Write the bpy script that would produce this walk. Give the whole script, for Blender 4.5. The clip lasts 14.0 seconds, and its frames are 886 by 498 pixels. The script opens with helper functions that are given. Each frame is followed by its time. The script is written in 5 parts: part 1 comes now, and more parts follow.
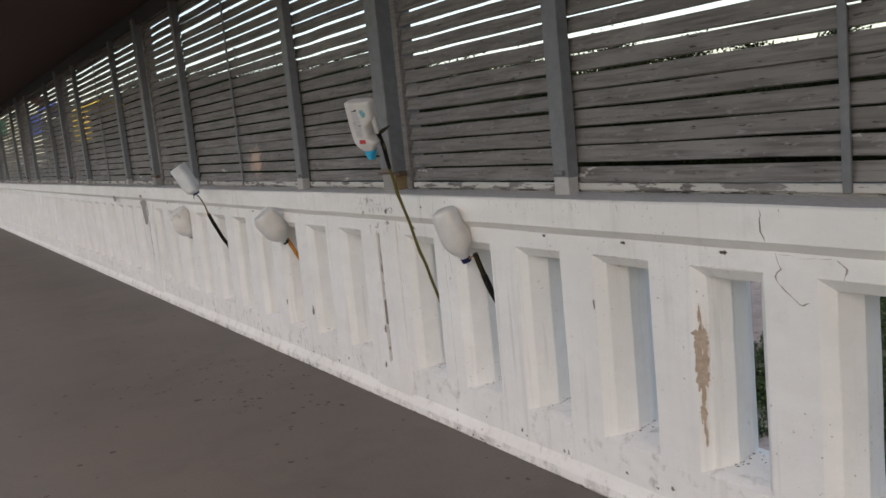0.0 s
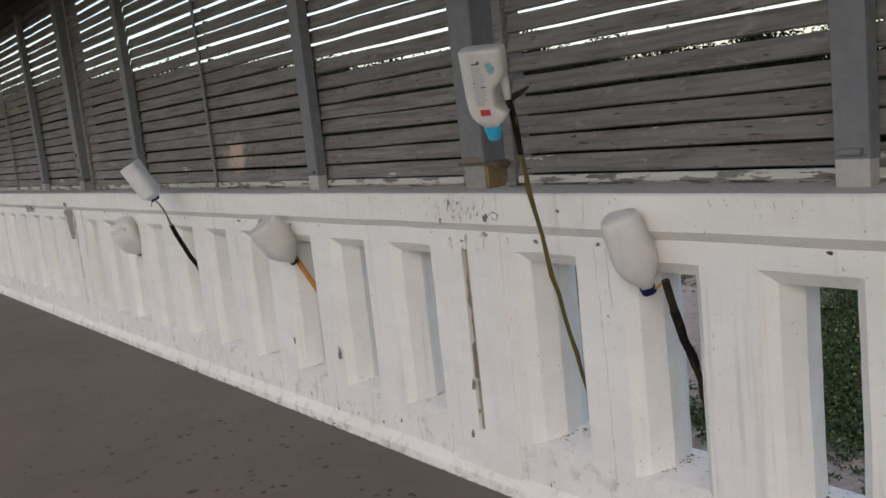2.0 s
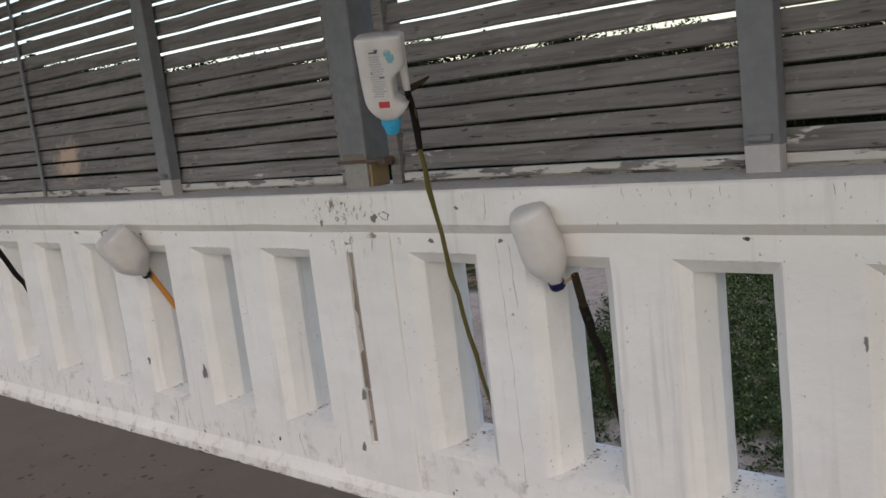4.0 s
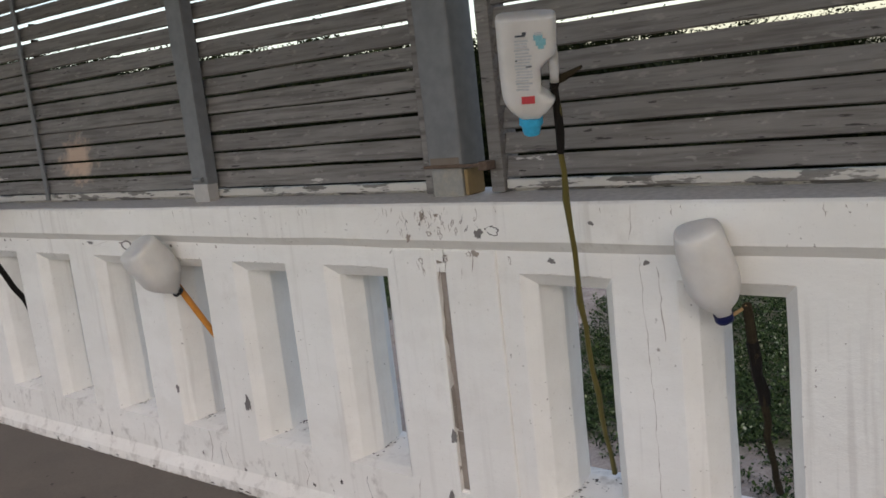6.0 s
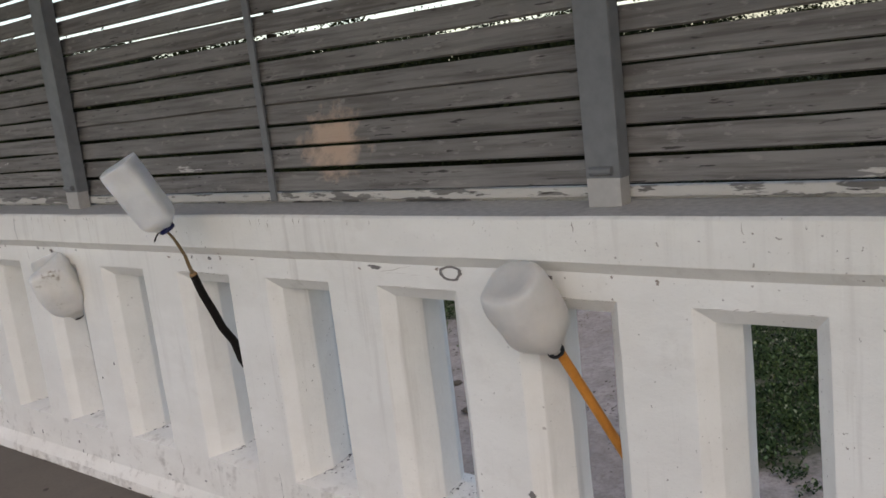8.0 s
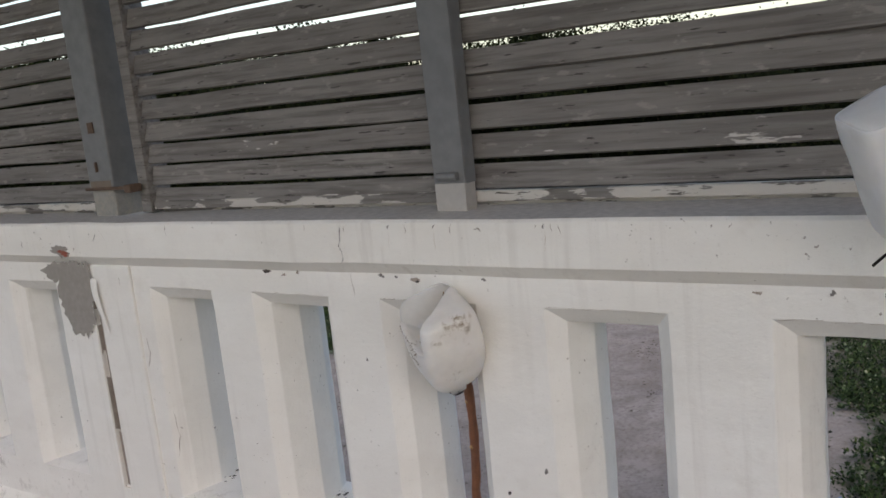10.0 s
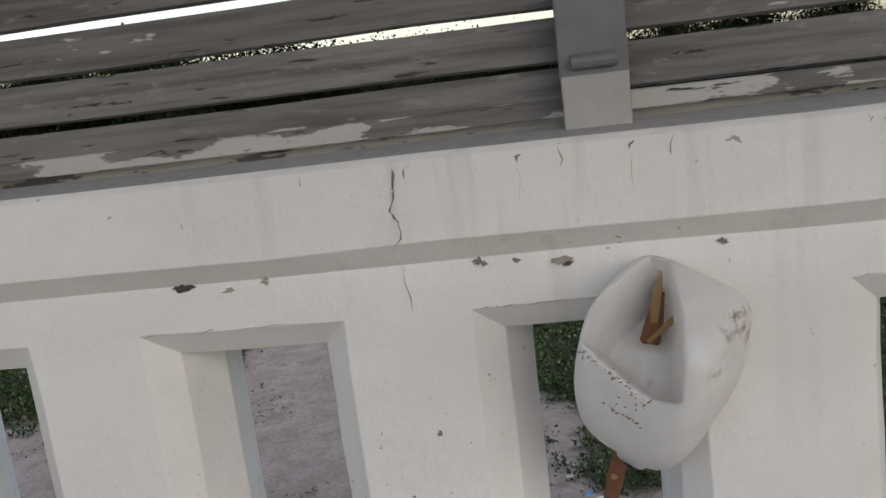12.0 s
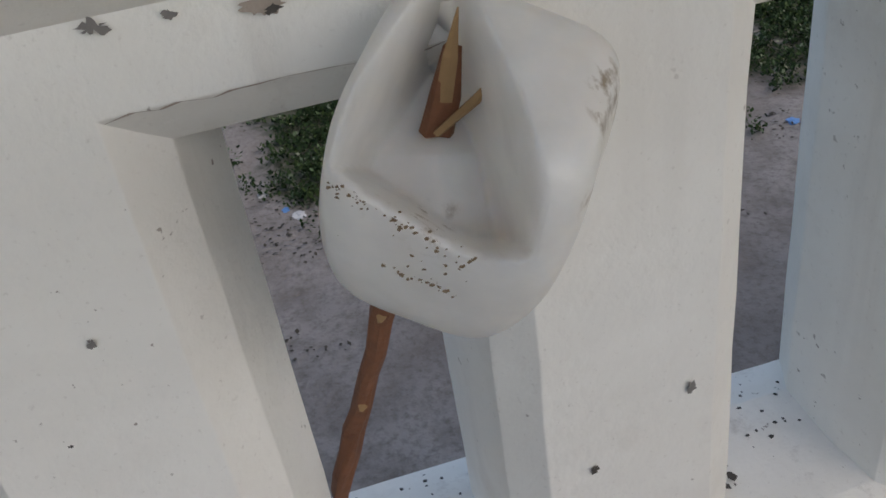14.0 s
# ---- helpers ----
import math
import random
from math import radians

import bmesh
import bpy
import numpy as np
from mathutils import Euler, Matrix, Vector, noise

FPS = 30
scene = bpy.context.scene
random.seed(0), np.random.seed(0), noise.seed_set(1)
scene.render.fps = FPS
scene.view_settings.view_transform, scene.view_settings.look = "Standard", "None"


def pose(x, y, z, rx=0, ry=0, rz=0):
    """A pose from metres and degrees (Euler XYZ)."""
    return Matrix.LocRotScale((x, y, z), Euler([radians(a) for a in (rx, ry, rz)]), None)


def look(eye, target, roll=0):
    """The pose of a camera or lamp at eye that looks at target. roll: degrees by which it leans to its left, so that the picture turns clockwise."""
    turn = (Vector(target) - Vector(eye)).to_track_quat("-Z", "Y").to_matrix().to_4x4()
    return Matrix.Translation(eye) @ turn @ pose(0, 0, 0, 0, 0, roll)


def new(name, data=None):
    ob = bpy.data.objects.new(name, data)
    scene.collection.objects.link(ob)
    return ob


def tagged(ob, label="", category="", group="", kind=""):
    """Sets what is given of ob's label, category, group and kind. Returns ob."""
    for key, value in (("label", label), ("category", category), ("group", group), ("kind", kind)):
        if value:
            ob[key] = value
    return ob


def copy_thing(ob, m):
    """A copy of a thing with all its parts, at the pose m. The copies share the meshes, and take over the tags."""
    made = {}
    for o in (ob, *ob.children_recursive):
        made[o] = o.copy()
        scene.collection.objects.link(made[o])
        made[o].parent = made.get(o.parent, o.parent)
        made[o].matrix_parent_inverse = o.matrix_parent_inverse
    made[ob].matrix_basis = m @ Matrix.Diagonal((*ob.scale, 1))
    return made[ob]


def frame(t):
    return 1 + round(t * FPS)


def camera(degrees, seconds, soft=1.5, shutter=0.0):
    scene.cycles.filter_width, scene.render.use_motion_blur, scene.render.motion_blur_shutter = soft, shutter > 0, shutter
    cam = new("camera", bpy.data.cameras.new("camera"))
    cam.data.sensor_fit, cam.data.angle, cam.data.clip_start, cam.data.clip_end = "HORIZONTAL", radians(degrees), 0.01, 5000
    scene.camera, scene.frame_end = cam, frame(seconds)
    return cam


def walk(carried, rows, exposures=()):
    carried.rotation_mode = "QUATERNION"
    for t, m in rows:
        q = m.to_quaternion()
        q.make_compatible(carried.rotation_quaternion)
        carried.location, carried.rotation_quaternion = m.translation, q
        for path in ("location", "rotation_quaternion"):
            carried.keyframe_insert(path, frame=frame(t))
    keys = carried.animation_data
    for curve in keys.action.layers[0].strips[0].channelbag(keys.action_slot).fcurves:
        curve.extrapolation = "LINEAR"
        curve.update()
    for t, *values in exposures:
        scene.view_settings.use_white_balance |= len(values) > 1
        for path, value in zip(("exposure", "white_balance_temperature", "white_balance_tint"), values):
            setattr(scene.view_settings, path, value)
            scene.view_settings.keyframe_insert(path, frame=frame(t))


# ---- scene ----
cam = camera(53.5, 14.0, soft=1.6)
PATH = [
    (0, (-0.077, -0.043, 1.338), (0.953, 1.649, 1.063), -5.6),
    (0.5, (-0.041, 0.342, 1.347), (1.019, 2.015, 1.069), -5.7),
    (1, (-0.022, 0.738, 1.341), (1.07, 2.389, 1.055), -5.7),
    (1.5, (-0.016, 1.136, 1.336), (1.131, 2.747, 1.04), -5.7),
    (2, (0.011, 1.425, 1.305), (1.216, 2.994, 1.012), -6.2),
    (2.5, (-0.056, 1.602, 1.278), (1.244, 3.095, 0.993), -6.5),
    (3, (-0.078, 1.649, 1.27), (1.333, 3.037, 0.983), -6.6),
    (5.3, (0.006, 1.897, 1.355), (1.551, 3.114, 0.99), -6.9),
    (5.5, (0.005, 1.977, 1.357), (1.562, 3.177, 0.993), -6.9),
    (6, (0.019, 2.243, 1.342), (1.565, 3.462, 0.992), -6.4),
    (6.5, (0.06, 2.59, 1.356), (1.584, 3.837, 1.006), -6.7),
    (7, (0.175, 2.981, 1.365), (1.69, 4.238, 1.01), -6.7),
    (7.5, (0.215, 3.424, 1.374), (1.733, 4.672, 1.005), -6.6),
    (8, (0.252, 3.894, 1.36), (1.777, 5.133, 0.988), -6.7),
    (8.5, (0.201, 4.361, 1.345), (1.753, 5.571, 0.992), -6.0),
    (9, (0.175, 4.879, 1.363), (1.755, 6.051, 1.002), -6.0),
    (9.2, (0.208, 5.068, 1.351), (1.795, 6.232, 0.994), -6.3),
    (11.3, (0.555, 6.925, 1.232), (2.36, 7.709, 0.875), -6.1),
    (11.5, (0.652, 6.958, 1.2), (2.495, 7.644, 0.836), -6.7),
    (12, (0.865, 7.036, 1.135), (2.808, 7.321, 0.755), -7.1),
    (12.5, (1.055, 7.062, 1.057), (2.976, 7.001, 0.503), -7.2),
    (12.8, (1.152, 7.071, 1.026), (2.981, 6.889, 0.238), -7.7),
    (13, (1.206, 7.083, 1.021), (2.958, 6.848, 0.085), -8.3),
    (13.5, (1.284, 7.069, 1.029), (2.942, 6.775, -0.051), -9.0),
    (14, (1.327, 7.063, 1.064), (2.972, 6.744, -0.028), -9.0),
]
walk(cam, [(t, look(eye, target, roll)) for t, eye, target, roll in PATH],
     exposures=[(0.0, 0.99, 7550, 12), (11.5, 0.97, 7550, 12), (13.0, 0.82, 7450, 9), (14.0, 0.82, 7450, 9)])

# ---- light: hazy daylight, open on the far side of the gallery ----
world = bpy.data.worlds.new("world")
scene.world = world
world.use_nodes = True
wn, wl = world.node_tree.nodes, world.node_tree.links
sky = wn.new("ShaderNodeTexSky")
sky.sky_type, sky.sun_disc = "NISHITA", False
sky.sun_elevation, sky.sun_rotation = radians(48), radians(-127)
sky.dust_density = 2.2
wn["Background"].inputs["Strength"].default_value = 0.15
wl.new(sky.outputs[0], wn["Background"].inputs[0])
sun_data = bpy.data.lights.new("sun", "SUN")
sun_data.energy, sun_data.angle, sun_data.color = 0.14, radians(60), (1.0, 0.98, 0.95)
sun = new("sun", sun_data)
sun.matrix_world = look((-15.3, -7.5, 21.3), (0, 4, 0))

# ---- materials ----


def material(name, rough=0.8, metal=0.0):
    m = bpy.data.materials.new(name)
    m.use_nodes = True
    b = m.node_tree.nodes["Principled BSDF"]
    b.inputs["Roughness"].default_value = rough
    b.inputs["Metallic"].default_value = metal
    return m, m.node_tree.nodes, m.node_tree.links, b


def coords(n, l, scale=(1, 1, 1), rand=False):
    """Real-world coordinates, with a shift of their own for every object where wanted."""
    g = n.new("ShaderNodeNewGeometry")
    mp = n.new("ShaderNodeMapping")
    mp.inputs["Scale"].default_value = scale
    l.new(g.outputs["Position"], mp.inputs["Vector"])
    if rand:
        info = n.new("ShaderNodeObjectInfo")
        mul = n.new("ShaderNodeMath")
        mul.operation, mul.inputs[1].default_value = "MULTIPLY", 37.0
        l.new(info.outputs["Random"], mul.inputs[0])
        l.new(mul.outputs[0], mp.inputs["Location"])
    return mp.outputs[0]


def noise_tex(n, l, vec, scale, detail=4.0, rough=0.55):
    t = n.new("ShaderNodeTexNoise")
    t.inputs["Scale"].default_value = scale
    t.inputs["Detail"].default_value = detail
    t.inputs["Roughness"].default_value = rough
    l.new(vec, t.inputs["Vector"])
    return t.outputs["Fac"]


def ramp(n, l, fac, stops):
    r = n.new("ShaderNodeValToRGB")
    e = r.color_ramp.elements
    while len(e) < len(stops):
        e.new(0.5)
    for i, (p, c) in enumerate(stops):
        e[i].position = p
        e[i].color = (*c, 1) if len(c) == 3 else c
    l.new(fac, r.inputs[0])
    return r.outputs[0]


def mix(n, l, fac, a, b):
    x = n.new("ShaderNodeMix")
    x.data_type = "RGBA"
    for sock, v in ((x.inputs[0], fac), (x.inputs[6], a), (x.inputs[7], b)):
        if isinstance(v, (int, float)):
            sock.default_value = v
        elif isinstance(v, tuple):
            sock.default_value = (*v, 1)
        else:
            l.new(v, sock)
    return x.outputs[2]


def bump(n, l, b, height, strength, dist, normal=None):
    x = n.new("ShaderNodeBump")
    x.inputs["Strength"].default_value = strength
    x.inputs["Distance"].default_value = dist
    l.new(height, x.inputs["Height"])
    if normal:
        l.new(normal, x.inputs["Normal"])
    l.new(x.outputs[0], b.inputs["Normal"])
    return x.outputs[0]


def rounded(n, radius):
    x = n.new("ShaderNodeBevel")
    x.samples = 4
    x.inputs["Radius"].default_value = radius
    return x.outputs[0]


def two_scale(name, c0, c1, s0, s1, rough, strength=0.3, dist=0.004, stretch=(1, 1, 1), rand=False, metal=0.0, gloss=0.3):
    """A plain surface whose colour and relief vary at two scales."""
    m, n, l, b = material(name, rough, metal)
    v = coords(n, l, stretch, rand)
    big, small = noise_tex(n, l, v, s0), noise_tex(n, l, v, s1, 6)
    c = mix(n, l, big, c0, c1)
    dark = tuple(0.72 * k for k in c0)
    f = ramp(n, l, small, [(0.35, (0.55, 0.55, 0.55)), (0.65, (0, 0, 0))])
    l.new(mix(n, l, f, c, dark), b.inputs["Base Color"])
    b.inputs["Specular IOR Level"].default_value = gloss
    bump(n, l, b, small, strength, dist)
    return m


def white_paint(name="lime_white_paint", grime=0.0):
    """Old limewash; grime is how much of it is dirtied."""
    m, n, l, b = material(name, 0.72)
    v = coords(n, l)
    big = noise_tex(n, l, v, 1.7, 5)
    c = mix(n, l, ramp(n, l, big, [(0.3, (0, 0, 0)), (0.7, (1, 1, 1))]), (0.82, 0.80, 0.765), (0.75, 0.725, 0.68))
    mid = noise_tex(n, l, v, 9, 6, 0.65)
    c = mix(n, l, ramp(n, l, mid, [(0.58, (0, 0, 0)), (0.78, (0.5, 0.5, 0.5))]), c, (0.62, 0.58, 0.53))
    if grime:
        g = noise_tex(n, l, v, 13, 7, 0.7)
        c = mix(n, l, ramp(n, l, g, [(0.62 - grime, (0, 0, 0)), (0.80 - grime, (0.8, 0.8, 0.8))]), c, (0.36, 0.32, 0.285))
    # rain and dust runs
    runs = noise_tex(n, l, coords(n, l, (30, 30, 1.6)), 1.0, 4)
    patch = noise_tex(n, l, v, 1.1, 2)
    mul = n.new("ShaderNodeMath")
    mul.operation = "MULTIPLY"
    l.new(ramp(n, l, runs, [(0.56, (0, 0, 0)), (0.70, (0.42, 0.42, 0.42))]), mul.inputs[0])
    l.new(ramp(n, l, patch, [(0.42, (0, 0, 0)), (0.60, (1, 1, 1))]), mul.inputs[1])
    c = mix(n, l, mul.outputs[0], c, (0.50, 0.46, 0.42))
    # scattered nicks where the paint is off
    nick = noise_tex(n, l, v, 75, 3, 0.5)
    where = noise_tex(n, l, v, 2.6, 3)
    mul2 = n.new("ShaderNodeMath")
    mul2.operation = "MULTIPLY"
    l.new(ramp(n, l, nick, [(0.70, (0, 0, 0)), (0.73, (1, 1, 1))]), mul2.inputs[0])
    l.new(ramp(n, l, where, [(0.45, (0, 0, 0)), (0.56, (1, 1, 1))]), mul2.inputs[1])
    c = mix(n, l, mul2.outputs[0], c, (0.30, 0.26, 0.23))
    speck = noise_tex(n, l, v, 160, 4, 0.6)
    c = mix(n, l, ramp(n, l, speck, [(0.62, (0, 0, 0)), (0.76, (0.45, 0.45, 0.45))]), c, (0.48, 0.44, 0.40))
    trowel = noise_tex(n, l, coords(n, l, (5, 2.2, 5)), 2.0, 5, 0.6)
    c = mix(n, l, ramp(n, l, trowel, [(0.42, (0.22, 0.22, 0.22)), (0.6, (0, 0, 0))]), c, (0.64, 0.61, 0.57))
    l.new(c, b.inputs["Base Color"])
    h = noise_tex(n, l, v, 24, 9, 0.66)
    bump(n, l, b, h, 0.38, 0.008, rounded(n, 0.003))
    return m


def slat_wood(name, peel):
    """Weathered grey-brown boards; peel is how much of the old white paint is left."""
    m, n, l, b = material(name, 0.75)
    v = coords(n, l, (1, 1, 1), True)
    grain = noise_tex(n, l, coords(n, l, (40, 2.2, 40), True), 1.6, 6, 0.6)
    blot = noise_tex(n, l, v, 3.2, 4)
    c = mix(n, l, ramp(n, l, blot, [(0.3, (0, 0, 0)), (0.7, (1, 1, 1))]), (0.182, 0.168, 0.157), (0.245, 0.228, 0.214))
    c = mix(n, l, ramp(n, l, grain, [(0.36, (0.75, 0.75, 0.75)), (0.56, (0, 0, 0))]), c, (0.08, 0.068, 0.06))
    info = n.new("ShaderNodeObjectInfo")
    c = mix(n, l, ramp(n, l, info.outputs["Random"], [(0.0, (0, 0, 0)), (1.0, (0.45, 0.45, 0.45))]), c, (0.14, 0.129, 0.12))
    flake = noise_tex(n, l, coords(n, l, (9, 3.2, 14), True), 1.5, 5, 0.6)
    c = mix(n, l, ramp(n, l, flake, [(peel, (0, 0, 0)), (peel + 0.02, (1, 1, 1))]), c, (0.50, 0.47, 0.435))
    # hairline splits and lifted flecks along the grain
    split = noise_tex(n, l, coords(n, l, (60, 12, 90), True), 1.0, 5, 0.62)
    c = mix(n, l, ramp(n, l, split, [(0.635, (0, 0, 0)), (0.665, (1, 1, 1))]), c, (0.045, 0.038, 0.034))
    fleck = noise_tex(n, l, coords(n, l, (34, 17, 50), True), 1.0, 5, 0.62)
    c = mix(n, l, ramp(n, l, fleck, [(0.60, (0, 0, 0)), (0.66, (0.75, 0.75, 0.75))]), c, (0.265, 0.245, 0.228))
    # an old orange-brown splash
    g = n.new("ShaderNodeNewGeometry")
    mp = n.new("ShaderNodeMapping")
    mp.inputs["Location"].default_value = (0, -5.66 / 0.27, -1.225 / 0.22)
    mp.inputs["Scale"].default_value = (0, 1 / 0.27, 1 / 0.22)
    l.new(g.outputs["Position"], mp.inputs["Vector"])
    dist = n.new("ShaderNodeVectorMath")
    dist.operation = "LENGTH"
    l.new(mp.outputs[0], dist.inputs[0])
    add = n.new("ShaderNodeMath")
    add.operation = "ADD"
    l.new(dist.outputs["Value"], add.inputs[0])
    l.new(noise_tex(n, l, coords(n, l), 17, 6, 0.7), add.inputs[1])
    c = mix(n, l, ramp(n, l, add.outputs[0], [(0.72, (0.9, 0.9, 0.9)), (1.22, (0, 0, 0))]), c, (0.50, 0.36, 0.27))
    l.new(c, b.inputs["Base Color"])
    bump(n, l, b, split, 0.7, 0.004, rounded(n, 0.002))
    return m


def floor_concrete():
    m, n, l, b = material("floated_concrete", 0.62)
    v = coords(n, l)
    big, mid = noise_tex(n, l, v, 0.55, 4), noise_tex(n, l, v, 2.4, 6, 0.6)
    c = mix(n, l, ramp(n, l, big, [(0.35, (0, 0, 0)), (0.66, (1, 1, 1))]), (0.14, 0.118, 0.10), (0.104, 0.089, 0.077))
    c = mix(n, l, ramp(n, l, mid, [(0.5, (0, 0, 0)), (0.8, (0.7, 0.7, 0.7))]), c, (0.076, 0.067, 0.061))
    fine = noise_tex(n, l, v, 90, 5)
    c = mix(n, l, ramp(n, l, fine, [(0.3, (0.3, 0.3, 0.3)), (0.6, (0, 0, 0))]), c, (0.066, 0.058, 0.053))
    l.new(c, b.inputs["Base Color"])
    bump(n, l, b, mid, 0.15, 0.01)
    return m


def earth():
    m, n, l, b = material("trodden_earth", 0.95)
    v = coords(n, l)
    big, mid, fine = noise_tex(n, l, v, 0.5, 4), noise_tex(n, l, v, 3.5, 7, 0.65), noise_tex(n, l, v, 22, 6, 0.65)
    c = mix(n, l, ramp(n, l, big, [(0.35, (0, 0, 0)), (0.65, (1, 1, 1))]), (0.27, 0.247, 0.235), (0.195, 0.177, 0.167))
    c = mix(n, l, ramp(n, l, mid, [(0.36, (0.8, 0.8, 0.8)), (0.56, (0, 0, 0))]), c, (0.15, 0.13, 0.118))
    c = mix(n, l, ramp(n, l, fine, [(0.33, (0.7, 0.7, 0.7)), (0.52, (0, 0, 0))]), c, (0.12, 0.103, 0.092))
    # darker soil where the turf grows
    att = n.new("ShaderNodeAttribute")
    att.attribute_name = "turf"
    add = n.new("ShaderNodeMath")
    add.operation = "ADD"
    l.new(att.outputs["Fac"], add.inputs[0])
    l.new(noise_tex(n, l, v, 7, 5, 0.65), add.inputs[1])
    c = mix(n, l, ramp(n, l, add.outputs[0], [(0.72, (0, 0, 0)), (0.95, (0.92, 0.92, 0.92))]), c, (0.04, 0.045, 0.024))
    l.new(c, b.inputs["Base Color"])
    bump(n, l, b, mid, 0.9, 0.06)
    return m


def plastic(name, col, thin=0.42, soil=0.0):
    """Milky bottle plastic that lets some light through."""
    m, n, l, b = material(name, 0.38)
    v = coords(n, l)
    dirt = noise_tex(n, l, v, 14, 5)
    tone = ramp(n, l, dirt, [(0.40, col), (0.72, tuple(0.86 * k for k in col))])
    if soil:
        spots, zone = noise_tex(n, l, v, 70, 5, 0.65), noise_tex(n, l, v, 13, 3)
        mul = n.new("ShaderNodeMath")
        mul.operation = "MULTIPLY"
        l.new(ramp(n, l, spots, [(0.50, (0, 0, 0)), (0.66, (1, 1, 1))]), mul.inputs[0])
        l.new(ramp(n, l, zone, [(soil, (0, 0, 0)), (soil + 0.1, (0.85, 0.85, 0.85))]), mul.inputs[1])
        tone = mix(n, l, mul.outputs[0], tone, (0.27, 0.20, 0.13))
    l.new(tone, b.inputs["Base Color"])
    b.inputs["Subsurface Weight"].default_value = 0.85
    b.inputs["Subsurface Radius"].default_value = (1.0, 0.92, 0.82)
    b.inputs["Subsurface Scale"].default_value = 0.045
    tr = n.new("ShaderNodeBsdfTranslucent")
    l.new(tone, tr.inputs["Color"])
    mx = n.new("ShaderNodeMixShader")
    mx.inputs[0].default_value = thin
    l.new(b.outputs[0], mx.inputs[1])
    l.new(tr.outputs[0], mx.inputs[2])
    l.new(mx.outputs[0], n["Material Output"].inputs["Surface"])
    bump(n, l, b, noise_tex(n, l, v, 60, 3), 0.12, 0.002)
    return m


def leaves(name, col, more=()):
    m, n, l, b = material(name, 0.9)
    b.inputs["Specular IOR Level"].default_value = 0.08
    g = n.new("ShaderNodeNewGeometry")
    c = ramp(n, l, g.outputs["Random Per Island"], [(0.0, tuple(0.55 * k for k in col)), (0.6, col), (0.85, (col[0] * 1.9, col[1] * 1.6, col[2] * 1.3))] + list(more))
    l.new(c, b.inputs["Base Color"])
    return m


WHITE = white_paint()
WHITE_DIRTY = white_paint("grimy_white_paint", 0.15)
WHITE_WORN = white_paint("worn_white_paint", 0.075)
CRACKED = two_scale("crack_brown", (0.40, 0.335, 0.29), (0.29, 0.24, 0.205), 30, 140, 0.9)
CEMENT = two_scale("bare_cement_render", (0.34, 0.31, 0.285), (0.27, 0.245, 0.225), 6, 60, 0.9)
JOINT = two_scale("raw_joint_mortar", (0.46, 0.405, 0.36), (0.24, 0.195, 0.165), 14, 70, 0.95, 0.9, 0.012)
DIRT = two_scale("brown_dirt", (0.13, 0.085, 0.05), (0.34, 0.26, 0.18), 60, 200, 0.9)
DARKSPOT = two_scale("dark_spot", (0.06, 0.052, 0.047), (0.10, 0.088, 0.08), 20, 90, 0.8)
GREYSPOT = two_scale("grey_chip", (0.24, 0.222, 0.21), (0.17, 0.155, 0.147), 25, 120, 0.9)
RUSTSTAIN = two_scale("brown_stain", (0.42, 0.31, 0.22), (0.55, 0.46, 0.37), 12, 70, 0.85)
OCHRE = two_scale("rust_and_ochre", (0.30, 0.215, 0.10), (0.18, 0.12, 0.07), 18, 80, 0.85)
REDMARK = two_scale("red_oxide", (0.33, 0.10, 0.07), (0.25, 0.09, 0.07), 30, 90, 0.85)
WOOD = slat_wood("weathered_slat", 0.80)
WOOD_LOW = slat_wood("weathered_slat_flaking", 0.665)
WOOD_RAIL = slat_wood("white_flaking_rail", 0.45)
STEEL = two_scale("grey_painted_steel", (0.165, 0.171, 0.18), (0.20, 0.20, 0.20), 2.2, 26, 0.5, 0.15, 0.002)
STEEL_FOOT = two_scale("worn_white_steel_foot", (0.50, 0.475, 0.45), (0.33, 0.315, 0.30), 14, 60, 0.65, 0.25, 0.003)
FOOT_GREY = two_scale("worn_blue_grey_foot", (0.27, 0.275, 0.28), (0.33, 0.285, 0.22), 24, 90, 0.7, 0.3, 0.003)
RUSTPAINT = two_scale("rust_stained_paint", (0.21, 0.18, 0.155), (0.15, 0.105, 0.075), 30, 120, 0.8)
RUST = two_scale("rusty_steel", (0.105, 0.068, 0.05), (0.155, 0.11, 0.085), 22, 90, 0.85)
DUST = two_scale("dusty_coping_top", (0.60, 0.555, 0.51), (0.69, 0.65, 0.60), 5, 55, 0.9)
FLOOR = floor_concrete()
EARTH = earth()
CLOD = two_scale("clod_earth", (0.09, 0.08, 0.068), (0.06, 0.054, 0.045), 6, 40, 0.95, 0.8, 0.03, gloss=0.05)
TURF = two_scale("turf_soil", (0.012, 0.019, 0.007), (0.02, 0.026, 0.013), 1.8, 26, 0.95, 0.8, 0.05, gloss=0.05)
ROOF = two_scale("dark_red_roof_boards", (0.075, 0.036, 0.028), (0.055, 0.03, 0.026), 1.5, 18, 0.8)
TIMBER = two_scale("dark_header_timber", (0.085, 0.082, 0.078), (0.06, 0.058, 0.056), 2, 30, 0.8)
MILKY = plastic("milky_plastic", (0.77, 0.745, 0.715), 0.2)
MILKY_SOILED = plastic("soiled_milky_plastic", (0.93, 0.91, 0.885), 0.25, 0.61)
MILKY_BLUE = plastic("cool_milky_plastic", (0.80, 0.81, 0.82), 0.2)
